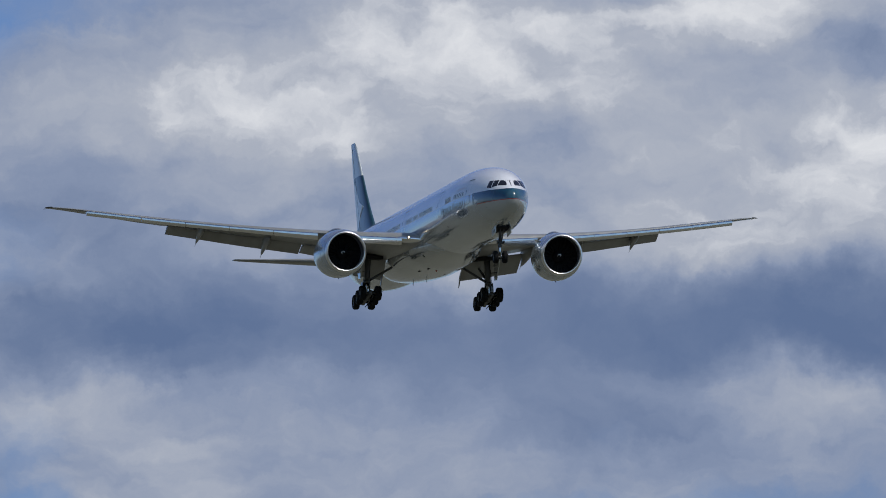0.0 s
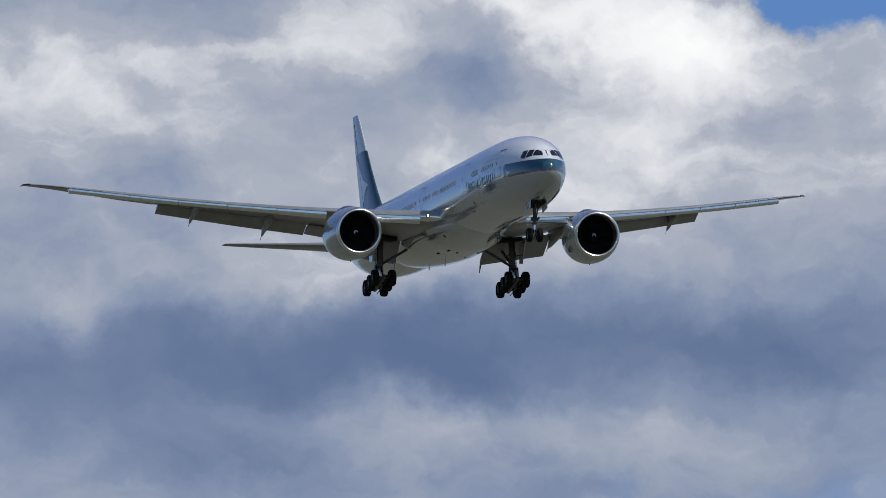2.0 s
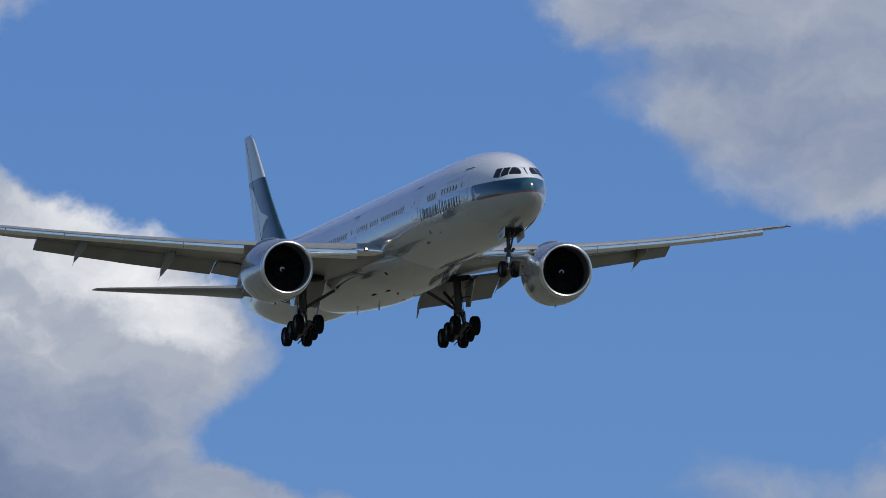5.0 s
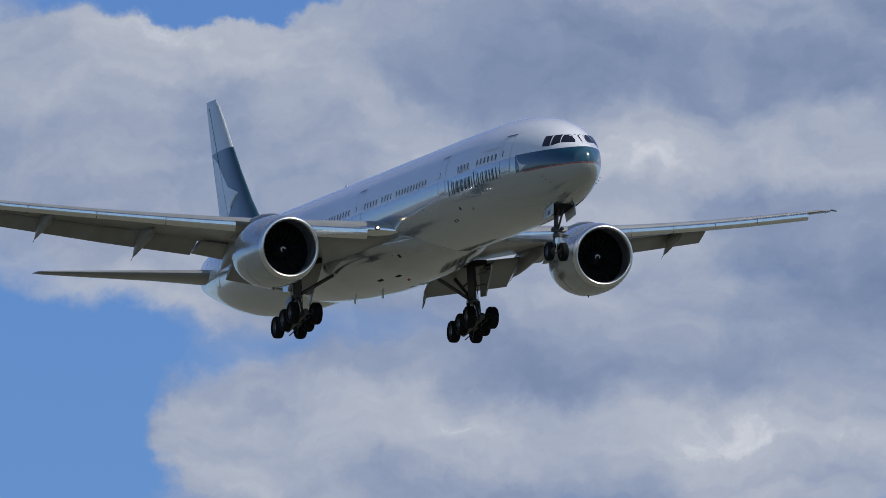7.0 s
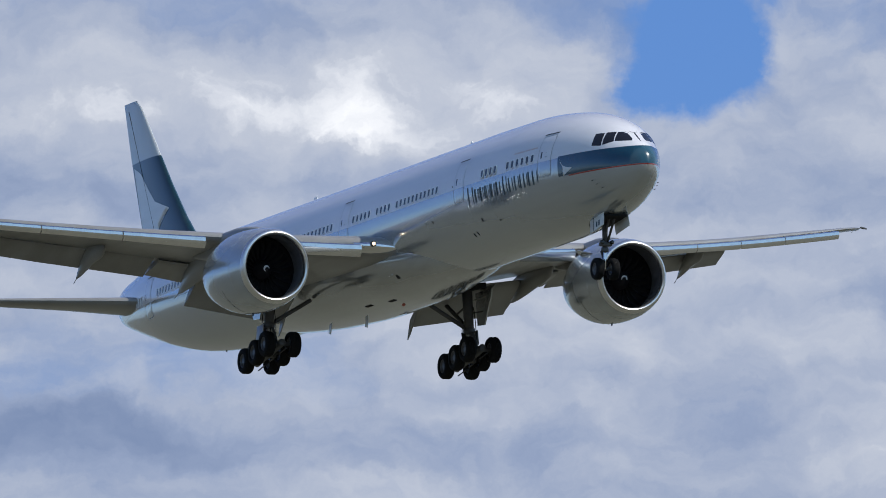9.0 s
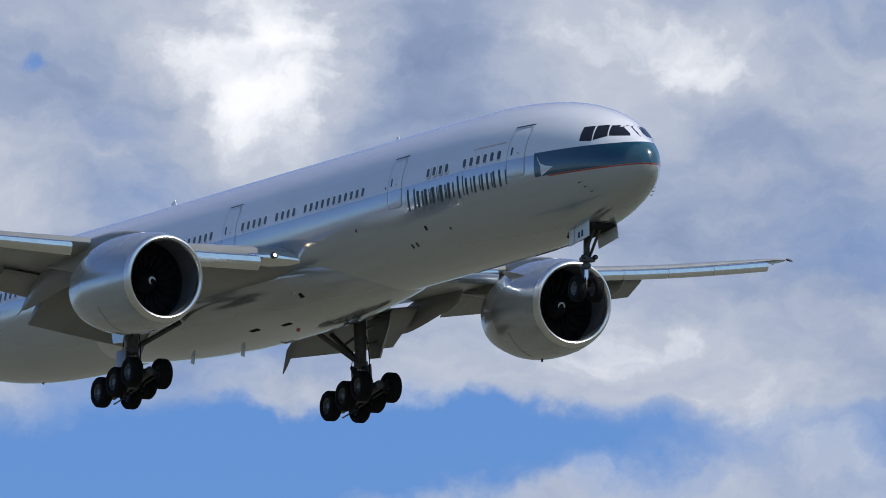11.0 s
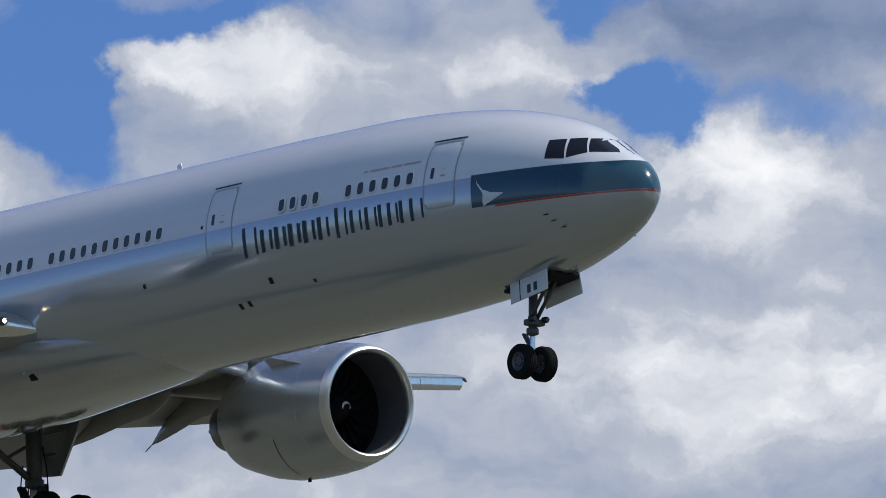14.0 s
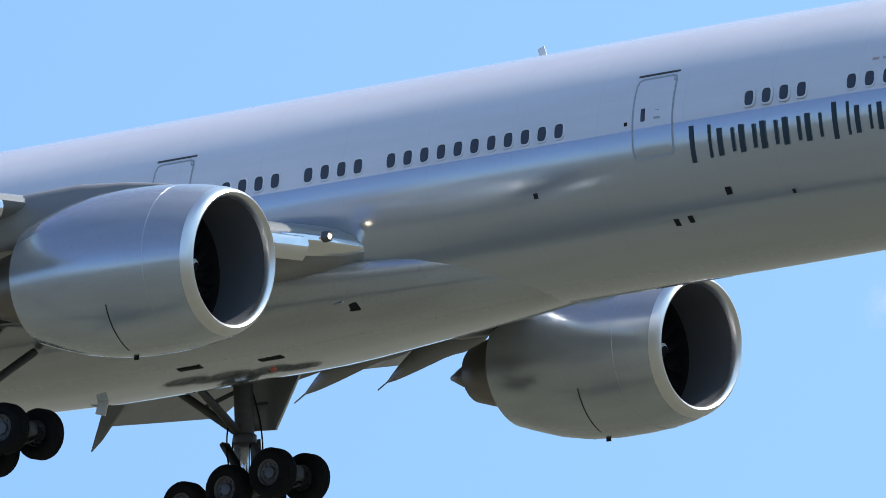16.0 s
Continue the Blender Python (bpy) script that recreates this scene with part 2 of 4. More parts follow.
puff(77.33, 5.52, 0.40, 0.22, 0.3, 0.17)
puff(78.82, 5.99, 0.53, 0.22, 0.4, 0.07)
puff(78.05, 4.84, 0.53, 0.18, 0, -0.14)
puff(79.62, 5.31, 0.44, 0.27, 0.2, -0.09)
puff(78.47, 4.61, 1.78, 0.11, 0.5, -0.04)
puff(78.22, 5.99, 0.67, 0.31, 0.5, 0.24)
puff(77.71, 5.99, 0.18, 0.18, 0, -0.13)
puff(76.51, 6.15, 0.36, 0.18, 0, -0.1)
puff(76.77, 5.56, 0.49, 0.22, 0.3, 0.19)
puff(78.52, 5.40, 0.40, 0.18, 0, -0.15)
puff(77.36, 6.15, 0.27, 0.09, 0, -0.17)
puff(78.22, 4.85, 0.67, 0.18, 0.2, -0.13)
puff(77.67, 5.11, 1.87, 0.12, 0.5, -0.13)
puff(78.01, 6.06, 0.53, 0.31, 0.4, 0.13)
puff(76.13, 6.06, 0.31, 0.22, 0, -0.13)
puff(75.75, 5.59, 0.40, 0.22, 0.2, 0.1)
puff(78.01, 5.05, 0.53, 0.22, 0, -0.09)
puff(78.43, 6.05, 0.76, 0.20, 0, -0.14)
puff(77.79, 6.11, 0.27, 0.22, 0, -0.1)
puff(77.20, 5.75, 0.49, 0.22, 0, -0.17)
puff(76.35, 5.70, 0.53, 0.22, 0, -0.09)
puff(71.33, 5.66, 0.67, 0.27, 0, 0.07)
puff(71.87, 6.64, 0.67, 0.18, 0, 0.06)
puff(77.06, 6.30, 0.49, 0.22, 0.2, 0.1)
puff(76.51, 6.21, 0.27, 0.18, 0, -0.13)
puff(76.08, 6.29, 0.31, 0.10, -0.6, 0.0)
puff(75.07, 5.70, 0.36, 0.27, 0.9, 0.04)
puff(75.33, 5.28, 0.53, 0.22, 0.7, -0.03)
puff(77.03, 6.34, 0.53, 0.22, 0.2, 0.13)
puff(76.30, 6.25, 0.27, 0.13, 0, -0.13)
puff(74.81, 6.33, 0.27, 0.08, 0.5, 0.0)
puff(74.43, 6.38, 0.31, 0.09, 0.9, -0.04)
puff(74.52, 5.73, 0.27, 0.18, 0.45, 0.02)
puff(74.91, 5.10, 0.36, 0.11, 0.7, 0.0)
puff(76.69, 6.33, 0.44, 0.27, 0, -0.1)
puff(71.70, 6.69, 0.40, 0.13, 0.4, -0.3)
puff(72.23, 5.83, 0.53, 0.11, -0.55, 0.0)
puff(71.88, 6.21, 0.58, 0.27, 0.9, 0.11)
puff(73.71, 6.32, 0.31, 0.18, 0.5, 0.04)
puff(72.15, 5.45, 0.67, 0.20, 0.2, -0.1)
puff(74.01, 6.49, 0.36, 0.18, 0.4, 0.0)
puff(72.09, 6.61, 0.76, 0.16, 0.3, -0.19)
puff(71.36, 6.64, 0.53, 0.13, 0.2, -0.09)
puff(72.31, 5.85, 0.76, 0.13, -0.25, -0.13)
puff(71.97, 5.50, 0.67, 0.18, 0.2, -0.04)
puff(72.94, 6.15, 0.44, 0.22, 0.5, 0.04)
puff(71.99, 6.76, 0.58, 0.18, 0, -0.1)
puff(72.54, 6.91, 0.27, 0.11, -1.0, 0.0)
puff(72.04, 5.87, 0.80, 0.18, 0, -0.15)
puff(70.97, 5.73, 0.80, 0.18, 0, -0.1)
puff(72.63, 5.60, 0.22, 0.18, -0.3, 0.0)
puff(71.82, 6.69, 0.40, 0.22, -0.2, -0.21)
puff(71.79, 5.61, 0.40, 0.18, 0, -0.21)
puff(70.56, 5.64, 0.71, 0.22, 0, -0.1)
puff(68.55, 6.25, 0.49, 0.36, 0.4, 0.17)
puff(69.95, 6.99, 0.53, 0.18, 0.2, 0.1)
puff(68.54, 6.97, 0.22, 0.13, 0, -0.1)
puff(70.60, 5.90, 0.53, 0.18, 0, -0.1)
puff(68.39, 5.66, 0.36, 0.18, 0, 0.13)
puff(63.86, 7.53, 0.27, 0.27, 0.4, 0.3)
puff(64.46, 7.57, 0.31, 0.18, 0.3, 0.1)
puff(63.31, 7.53, 0.18, 0.27, 0, -0.17)
puff(62.41, 7.57, 0.27, 0.18, 0, -0.1)
puff(62.16, 6.63, 0.40, 0.18, 0.6, 0.0)
puff(63.44, 6.32, 1.47, 0.20, 0.35, 0.07)
puff(61.31, 7.66, 0.53, 0.22, 0, -0.13)
puff(62.51, 7.58, 0.18, 0.13, 0, -0.1)
puff(60.59, 7.18, 0.31, 0.27, 0, -0.11)
puff(62.31, 6.40, 1.11, 0.13, 0.3, 0.04)
puff(60.82, 7.78, 0.53, 0.22, 0, -0.07)
puff(60.01, 7.85, 0.53, 0.18, 0, -0.1)
puff(59.37, 7.82, 0.36, 0.13, 0, -0.1)
puff(58.57, 7.11, 0.40, 0.27, 0, -0.09)
puff(58.62, 6.40, 0.44, 0.11, -0.7, 0.0)
puff(60.84, 6.47, 0.44, 0.13, 0.5, 0.09)
puff(57.97, 7.92, 0.36, 0.13, 0, 0.1)
puff(56.51, 7.86, 0.31, 0.18, 0, 0.1)
puff(57.43, 6.60, 0.67, 0.11, 0.3, 0.09)
puff(55.76, 8.19, 0.76, 0.20, 0.2, 0.17)
puff(54.32, 7.26, 0.24, 0.27, 1.3, -0.09)
puff(54.98, 7.08, 0.10, 0.22, -0.8, 0.0)
puff(54.28, 7.03, 0.67, 0.27, 0, -0.1)
puff(55.35, 6.92, 0.27, 0.18, 0, -0.1)
puff(51.28, 7.97, 0.22, 0.18, 0.2, 0.17)
puff(51.08, 8.41, 0.10, 0.09, 0.8, 0.13)
puff(49.07, 7.80, 0.27, 0.22, 1.3, 0.17)
puff(48.63, 8.58, 0.49, 0.10, 0.7, -0.26)
puff(49.02, 8.33, 0.18, 0.11, -0.8, 0.0)
puff(47.92, 8.34, 0.40, 0.13, 1.7, 0.1)
puff(48.01, 8.15, 0.27, 0.07, 1.0, 0.17)
puff(47.19, 8.48, 1.11, 0.05, 1.0, -0.17)
puff(46.00, 7.73, 0.14, 0.18, 0.9, 0.09)
puff(44.46, 8.38, 0.89, 0.22, 0.5, -0.24)
puff(43.39, 8.50, 0.67, 0.09, 0.5, -0.21)
puff(43.83, 7.15, 0.58, 0.12, 1.3, 0.21)
puff(40.10, 8.57, 0.67, 0.12, 1.0, 0.04)
puff(41.17, 8.49, 0.36, 0.18, 0, -0.17)
puff(60.84, 6.45, 0.27, 0.11, 0.4, 0.0)
puff(58.53, 7.11, 0.36, 0.22, 0, -0.09)
# fine structure, and light from above and the side on the billows
drawn = wvec("MULTIPLY", angles, (0.52, 1.0, 1.0))
fine = wnoise(drawn, 1.7, 10.0, 0.53)
lit = wnoise(wvec("ADD", drawn, (-0.05, 0.075, 0)), 1.7, 10.0, 0.53)
relief = wmath("SUBTRACT", fine, lit)
dense = wmath("ADD", cover, wmath("MULTIPLY_ADD", fine, 1.9, -0.95))
opacity = wnode("ShaderNodeMapRange")
opacity.interpolation_type = "SMOOTHSTEP"
opacity.inputs["From Min"].default_value, opacity.inputs["From Max"].default_value = -0.42, 0.55
wt.links.new(dense, opacity.inputs[0])
soft = wnoise(drawn, 0.9, 5.0, 0.5)
light = wmath("ADD", wmath("MULTIPLY_ADD", relief, 1.45, glow), wmath("MULTIPLY_ADD", soft, 0.6, -0.30))
light = wmath("MULTIPLY_ADD", wmath("TANH", wmath("MULTIPLY_ADD", light, 1.75, -0.735)), 0.5, 0.5)
light = wmath("ADD", light, wmath("MULTIPLY_ADD", fine, 0.42, -0.21))
ramp = wnode("ShaderNodeValToRGB")
for e, (pos, c) in zip((ramp.color_ramp.elements[0], ramp.color_ramp.elements[1], ramp.color_ramp.elements.new(0.30), ramp.color_ramp.elements.new(0.62)),
                       ((0.0, (0.11, 0.165, 0.30, 1)), (1.0, (0.70, 0.70, 0.69, 1)), (0.30, (0.235, 0.29, 0.42, 1)), (0.62, (0.41, 0.445, 0.525, 1)))):
    e.position, e.color = pos, c
wt.links.new(light, ramp.inputs[0])
sky = wnode("ShaderNodeTexSky")
sky.sky_type, sky.sun_disc = "NISHITA", False
sky.sun_elevation, sky.sun_rotation = radians(SUN_UP), radians(-SUN_YAW)
sky.dust_density, sky.air_density, sky.ozone_density = 0.0, 0.9, 2.0
blue = wvec("MULTIPLY", sky.outputs[0], (0.030, 0.045, 0.078))
# the sky grows paler towards the sun
haze = wmath("MULTIPLY", wmath("SUBTRACT", 50.5, azimuth), 0.042, 0.0, True)
blue = wmix(wmath("MULTIPLY", haze, 0.9), blue, (0.24, 0.415, 0.61))
shown = wmix(opacity.outputs[0], blue, ramp.outputs[0])
back = wnode("ShaderNodeBackground")
wt.links.new(shown, back.inputs[0])
wout = wnode("ShaderNodeOutputWorld")
wt.links.new(back.outputs[0], wout.inputs[0])
scene.world = world


# ---- materials ----
def nodes_of(name):
    m = bpy.data.materials.new(name)
    m.use_nodes = True
    t = m.node_tree
    return m, t, t.nodes["Principled BSDF"]


def mixed(t, fac, a, b):
    n = t.nodes.new("ShaderNodeMix")
    n.data_type = "RGBA"
    for key, v in ((0, fac), (6, a), (7, b)):
        if hasattr(v, "is_linked"):
            t.links.new(v, n.inputs[key])
        else:
            n.inputs[key].default_value = v if key == 0 else (*v, 1)
    return n.outputs[2]


def maths(t, op, a, b=0.0, c=None, clamp=False):
    n = t.nodes.new("ShaderNodeMath")
    n.operation, n.use_clamp = op, clamp
    for i, v in enumerate((a, b) if c is None else (a, b, c)):
        if hasattr(v, "is_linked"):
            t.links.new(v, n.inputs[i])
        else:
            n.inputs[i].default_value = v
    return n.outputs[0]


def between(t, v, low, high, soft):
    """1 where v lies between low and high, with soft ends."""
    up = maths(t, "MULTIPLY_ADD", maths(t, "SUBTRACT", v, low), 1 / soft, 0.5, True)
    down = maths(t, "MULTIPLY_ADD", maths(t, "SUBTRACT", high, v), 1 / soft, 0.5, True)
    return maths(t, "MULTIPLY", up, down)


def object_xyz(t):
    co = t.nodes.new("ShaderNodeTexCoord")
    sep = t.nodes.new("ShaderNodeSeparateXYZ")
    t.links.new(co.outputs["Object"], sep.inputs[0])
    return co.outputs["Object"], sep.outputs


def noise_of(t, co, scale, detail=4.0, stretch=None):
    n = t.nodes.new("ShaderNodeTexNoise")
    n.inputs["Scale"].default_value, n.inputs["Detail"].default_value = scale, detail
    if stretch:
        mp = t.nodes.new("ShaderNodeMapping")
        mp.inputs["Scale"].default_value = stretch
        t.links.new(co, mp.inputs[0])
        co = mp.outputs[0]
    t.links.new(co, n.inputs["Vector"])
    return n.outputs[0]


def worn(t, b, co, color, amount=0.12, scale=1.6, dirt=(0.16, 0.14, 0.11), rough=0.3, streak=(0.15, 1, 1)):
    """Gives a colour long streaks and fine specks of dirt, and an uneven gloss."""
    n1 = noise_of(t, co, scale, 3, streak)
    n2 = noise_of(t, co, scale * 14, 3)
    f = maths(t, "MULTIPLY", maths(t, "MULTIPLY_ADD", n1, 2.6, -0.95, True), amount)
    c = mixed(t, f, color, dirt)
    c = mixed(t, maths(t, "MULTIPLY", maths(t, "MULTIPLY_ADD", n2, 4.0, -2.2, True), amount * 0.7), c, dirt)
    t.links.new(c, b.inputs["Base Color"])
    t.links.new(maths(t, "MULTIPLY_ADD", n1, 0.22, rough - 0.11), b.inputs["Roughness"])


def plain(name, color, rough=0.4, metal=0.0, amount=0.12, scale=1.6, coat=0.0, dirt=(0.1, 0.09, 0.08)):
    m, t, b = nodes_of(name)
    co, _ = object_xyz(t)
    worn(t, b, co, color, amount, scale, dirt, rough)
    b.inputs["Metallic"].default_value = metal
    b.inputs["Coat Weight"].default_value = coat
    b.inputs["Coat Roughness"].default_value = 0.08
    return m


def livery():
    """White above the window line, silver grey under it, a dark teal nose band with a thin red line below."""
    m, t, b = nodes_of("body_paint")
    co, x = object_xyz(t)
    z, sx = x["Z"], x["X"]
    upper = maths(t, "MULTIPLY_ADD", maths(t, "SUBTRACT", z, 0.29), 1 / 0.03, 0.5, True)
    c = mixed(t, upper, (0.46, 0.49, 0.51), (0.67, 0.66, 0.685))
    nose = maths(t, "MULTIPLY_ADD", maths(t, "ADD", sx, 5.88), 1 / 0.02, 0.5, True)
    lower = maths(t, "MULTIPLY_ADD", sx, 0.0, -0.655)
    high = maths(t, "MULTIPLY_ADD", sx, -0.012, 0.285)
    inside = maths(t, "MULTIPLY", maths(t, "MULTIPLY_ADD", maths(t, "SUBTRACT", z, lower), 60.0, 0.5, True),
                   maths(t, "MULTIPLY_ADD", maths(t, "SUBTRACT", high, z), 60.0, 0.5, True))
    c = mixed(t, maths(t, "MULTIPLY", nose, inside), c, (0.002, 0.045, 0.078))
    line = maths(t, "MULTIPLY", maths(t, "MULTIPLY_ADD", maths(t, "SUBTRACT", z, maths(t, "SUBTRACT", lower, 0.06)), 60.0, 0.5, True),
                 maths(t, "MULTIPLY_ADD", maths(t, "SUBTRACT", lower, z), 60.0, 0.5, True))
    c = mixed(t, maths(t, "MULTIPLY", maths(t, "MULTIPLY_ADD", maths(t, "ADD", sx, 5.0), 50, 0.5, True), line), c, (0.42, 0.05, 0.04))
    # skin panels: hairline joints along and round the body
    ring = maths(t, "PINGPONG", sx, 1.35)
    joint = maths(t, "MULTIPLY_ADD", ring, -90.0, 1.0, True)
    c = mixed(t, maths(t, "MULTIPLY", joint, 0.16), c, (0.12, 0.12, 0.12))
    worn(t, b, co, c, 0.10, 1.3, (0.17, 0.16, 0.13), 0.18, (0.12, 1, 1.6))
    # the silver paint below the line holds metal flake
    t.links.new(maths(t, "MULTIPLY", maths(t, "MULTIPLY", maths(t, "SUBTRACT", 1.0, upper), 0.62), maths(t, "SUBTRACT", 1.0, maths(t, "MULTIPLY", nose, inside))), b.inputs["Metallic"])
    b.inputs["Coat Weight"].default_value = 0.7
    b.inputs["Coat Roughness"].default_value = 0.05
    bump = t.nodes.new("ShaderNodeBump")
    bump.inputs["Strength"].default_value, bump.inputs["Distance"].default_value = 0.25, 0.0016
    t.links.new(noise_of(t, co, 0.9, 1, (0.3, 1, 1)), bump.inputs["Height"])
    t.links.new(bump.outputs[0], b.inputs["Normal"])
    return m


def fin_paint():
    """A teal fin with a pale top and a pale brush stroke that sweeps up through the teal."""
    m, t, b = nodes_of("fin_paint")
    co, x = object_xyz(t)
    sx, z = x["X"], x["Z"]
    pale = maths(t, "MULTIPLY_ADD", maths(t, "SUBTRACT", z, 8.72), 18.0, 0.5, True)
    c = mixed(t, pale, (0.004, 0.036, 0.050), (0.52, 0.53, 0.53))
    worn(t, b, co, c, 0.1, 1.0, (0.2, 0.19, 0.17), 0.35, (1, 1, 0.3))
    b.inputs["Coat Weight"].default_value = 0.4
    return m


BODY = livery()
FIN = fin_paint()
WHITE = plain("white_paint", (0.66, 0.67, 0.68), 0.35, 0, 0.15, 1.2, 0.3)
GREY = plain("grey_wing_paint", (0.235, 0.232, 0.226), 0.36, 0, 0.35, 0.9, 0.2)
FAIRING = plain("silver_grey_paint", (0.45, 0.47, 0.48), 0.17, 0.55, 0.4, 0.9, 0.9, (0.17, 0.15, 0.12))
COWL = plain("cowl_paint", (0.48, 0.51, 0.53), 0.22, 0.6, 0.25, 1.4, 0.5)
ALLOY = plain("bare_aluminium", (0.88, 0.88, 0.89), 0.15, 1.0, 0.12, 2.0)
LIP = plain("polished_lip", (0.78, 0.78, 0.78), 0.34, 1.0, 0.08, 2.0)
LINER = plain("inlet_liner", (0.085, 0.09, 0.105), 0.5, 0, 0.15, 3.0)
HOT = plain("hot_metal", (0.20, 0.18, 0.16), 0.4, 1.0, 0.4, 2.0)
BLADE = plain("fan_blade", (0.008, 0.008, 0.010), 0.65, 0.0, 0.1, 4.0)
# near-black: dark fittings and joints, plus shade painted in for wells and fan
DARK = plain("dark_part_and_shade", (0.015, 0.015, 0.016), 0.7, 0, 0.1, 3.0)
STEEL = plain("gear_steel", (0.055, 0.056, 0.058), 0.5, 0.1, 0.45, 6.0)
CHROME = plain("oleo_chrome", (0.75, 0.75, 0.76), 0.15, 1.0, 0.1, 8.0)
RUBBER = plain("tyre_rubber", (0.009, 0.009, 0.0095), 0.75, 0, 0.25, 8.0, 0, (0.03, 0.028, 0.026))
RIM = plain("wheel_rim", (0.09, 0.09, 0.092), 0.4, 0.5, 0.4, 10.0)
LETTER = plain("teal_letter_paint", (0.004, 0.024, 0.035), 0.45, 0, 0.03, 2.0)
SEAM = plain("door_seam", (0.33, 0.34, 0.35), 0.4, 0, 0.2, 4.0)
FAINT = plain("faint_red_paint", (0.50, 0.36, 0.34), 0.4, 0, 0.3, 5.0)
RED = plain("red_paint", (0.45, 0.10, 0.07), 0.4, 0, 0.2, 4.0)

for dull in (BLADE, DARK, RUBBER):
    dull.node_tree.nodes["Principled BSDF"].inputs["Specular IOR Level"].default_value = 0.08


def glassy(name, color):
    m, t, b = nodes_of(name)
    b.inputs["Base Color"].default_value = (*color, 1)
    b.inputs["Roughness"].default_value = 0.06
    b.inputs["Specular IOR Level"].default_value = 0.6
    return m


GLASS = glassy("dark_window_glass", (0.012, 0.013, 0.016))
PANE = glassy("cabin_window_glass", (0.045, 0.05, 0.06))


def glowing(name, color, power):
    m, t, b = nodes_of(name)
    b.inputs["Base Color"].default_value = (*color, 1)
    b.inputs["Emission Color"].default_value = (*color, 1)
    b.inputs["Emission Strength"].default_value = power
    return m


LAMP = glowing("landing_lamp", (1.0, 0.80, 0.56), 5.0)
BEACON = glowing("nav_lamp", (0.7, 0.9, 0.75), 0.3)


def grass():
    m, t, b = nodes_of("dry_grass")
    co, _ = object_xyz(t)
    n = noise_of(t, co, 0.02, 8)
    fine = noise_of(t, co, 0.7, 6)
    c = mixed(t, n, (0.088, 0.082, 0.058), (0.128, 0.116, 0.086))
    c = mixed(t, maths(t, "MULTIPLY", fine, 0.5), c, (0.05, 0.06, 0.03))
    t.links.new(c, b.inputs["Base Color"])
    b.inputs["Roughness"].default_value = 0.9
    return m


# ---- mesh helpers ----
def part(name, bm, material, parent=None, label="", smooth_faces=True, m=None):
    """Links a bmesh as one mesh object under a thing or a part. material: one, or a list by face index."""
    me = bpy.data.meshes.new(name)
    bm.to_mesh(me)
    bm.free()
    for mat in material if isinstance(material, list) else [material]:
        me.materials.append(mat)
    if smooth_faces:
        me.polygons.foreach_set("use_smooth", [True] * len(me.polygons))
    ob = new(name, me)
    if parent:
        ob.parent = parent
    if m is not None:
        ob.matrix_basis = m
    return tagged(ob, label)


def holder(name, parent, label="", m=None):
    """An Empty that joins sub-parts into one part."""
    ob = new(name)
    ob.parent = parent
    if m is not None:
        ob.matrix_basis = m
    return tagged(ob, label)


def sharpen(bm, degrees=35):
    for e in bm.edges:
        if len(e.link_faces) == 2 and e.calc_face_angle(0) > radians(degrees):
            e.smooth = False
    return bm


def loft(rings, ends=True, closed=True, bm=None, index=0):
    """Skins rings of points, one after the other."""
    bm = bm or bmesh.new()
    rows = [[bm.verts.new(p) for p in ring] for ring in rings]
    n = len(rows[0])
    for a, b in zip(rows, rows[1:]):
        for i in range(n if closed else n - 1):
            q = [a[i], a[(i + 1) % n], b[(i + 1) % n], b[i]]
            f = bm.faces.new(q)
            f.material_index = index
    if ends and closed:
        for row in (rows[0], rows[-1]):
            bm.faces.new(row).material_index = index
    bmesh.ops.recalc_face_normals(bm, faces=bm.faces[:])
    return sharpen(bm, 50)


def turned(profile, n=48, m=None, bm=None, index=0, closed=False):
    """A body turned about the x axis from (x, radius) pairs."""
    rings = []
    for x, r in profile:
        ring = [Vector((x, r * math.cos(2 * math.pi * k / n), r * math.sin(2 * math.pi * k / n))) for k in range(n)]
        rings.append([m @ p for p in ring] if m else ring)
    if closed:
        rings.append(rings[0])
    bm2 = loft(rings, False, True, None, index)
    bmesh.ops.remove_doubles(bm2, verts=bm2.verts[:], dist=1e-5)
    bmesh.ops.recalc_face_normals(bm2, faces=bm2.faces[:])
    if bm is None:
        return bm2
    return joined(bm, bm2)


def joined(bm, other):
    me = bpy.data.meshes.new("joined")
    other.to_mesh(me)
    other.free()
    bm.from_mesh(me)
    bpy.data.meshes.remove(me)
    return bm


def rod(a, b, r, r2=None, n=14, bm=None):
    """A round bar from a to b, with slightly rounded ends."""
    a, b = Vector(a), Vector(b)
    d = b - a
    r2 = r if r2 is None else r2
    q = d.to_track_quat("X", "Z").to_matrix().to_4x4()
    m = Matrix.Translation(a) @ q
    L = d.length
    e = min(r, r2, L / 2) * 0.2
    return turned([(0, 0), (0, r - e), (e, r), (L - e, r2), (L, r2 - e), (L, 0)], n, m, bm)


def slab(size, m=None, bevel=0.02, bm=None):
    """A board with bevelled edges, about its own middle."""
    b = bmesh.new()
    bmesh.ops.create_cube(b, size=1, matrix=Matrix.Diagonal((*size, 1)))
    if bevel:
        bmesh.ops.bevel(b, geom=b.edges[:], offset=min(bevel, min(size) * 0.4), segments=2, affect="EDGES", profile=0.5)
    if m is not None:
        bmesh.ops.transform(b, matrix=m, verts=b.verts[:])
    return b if bm is None else joined(bm, b)


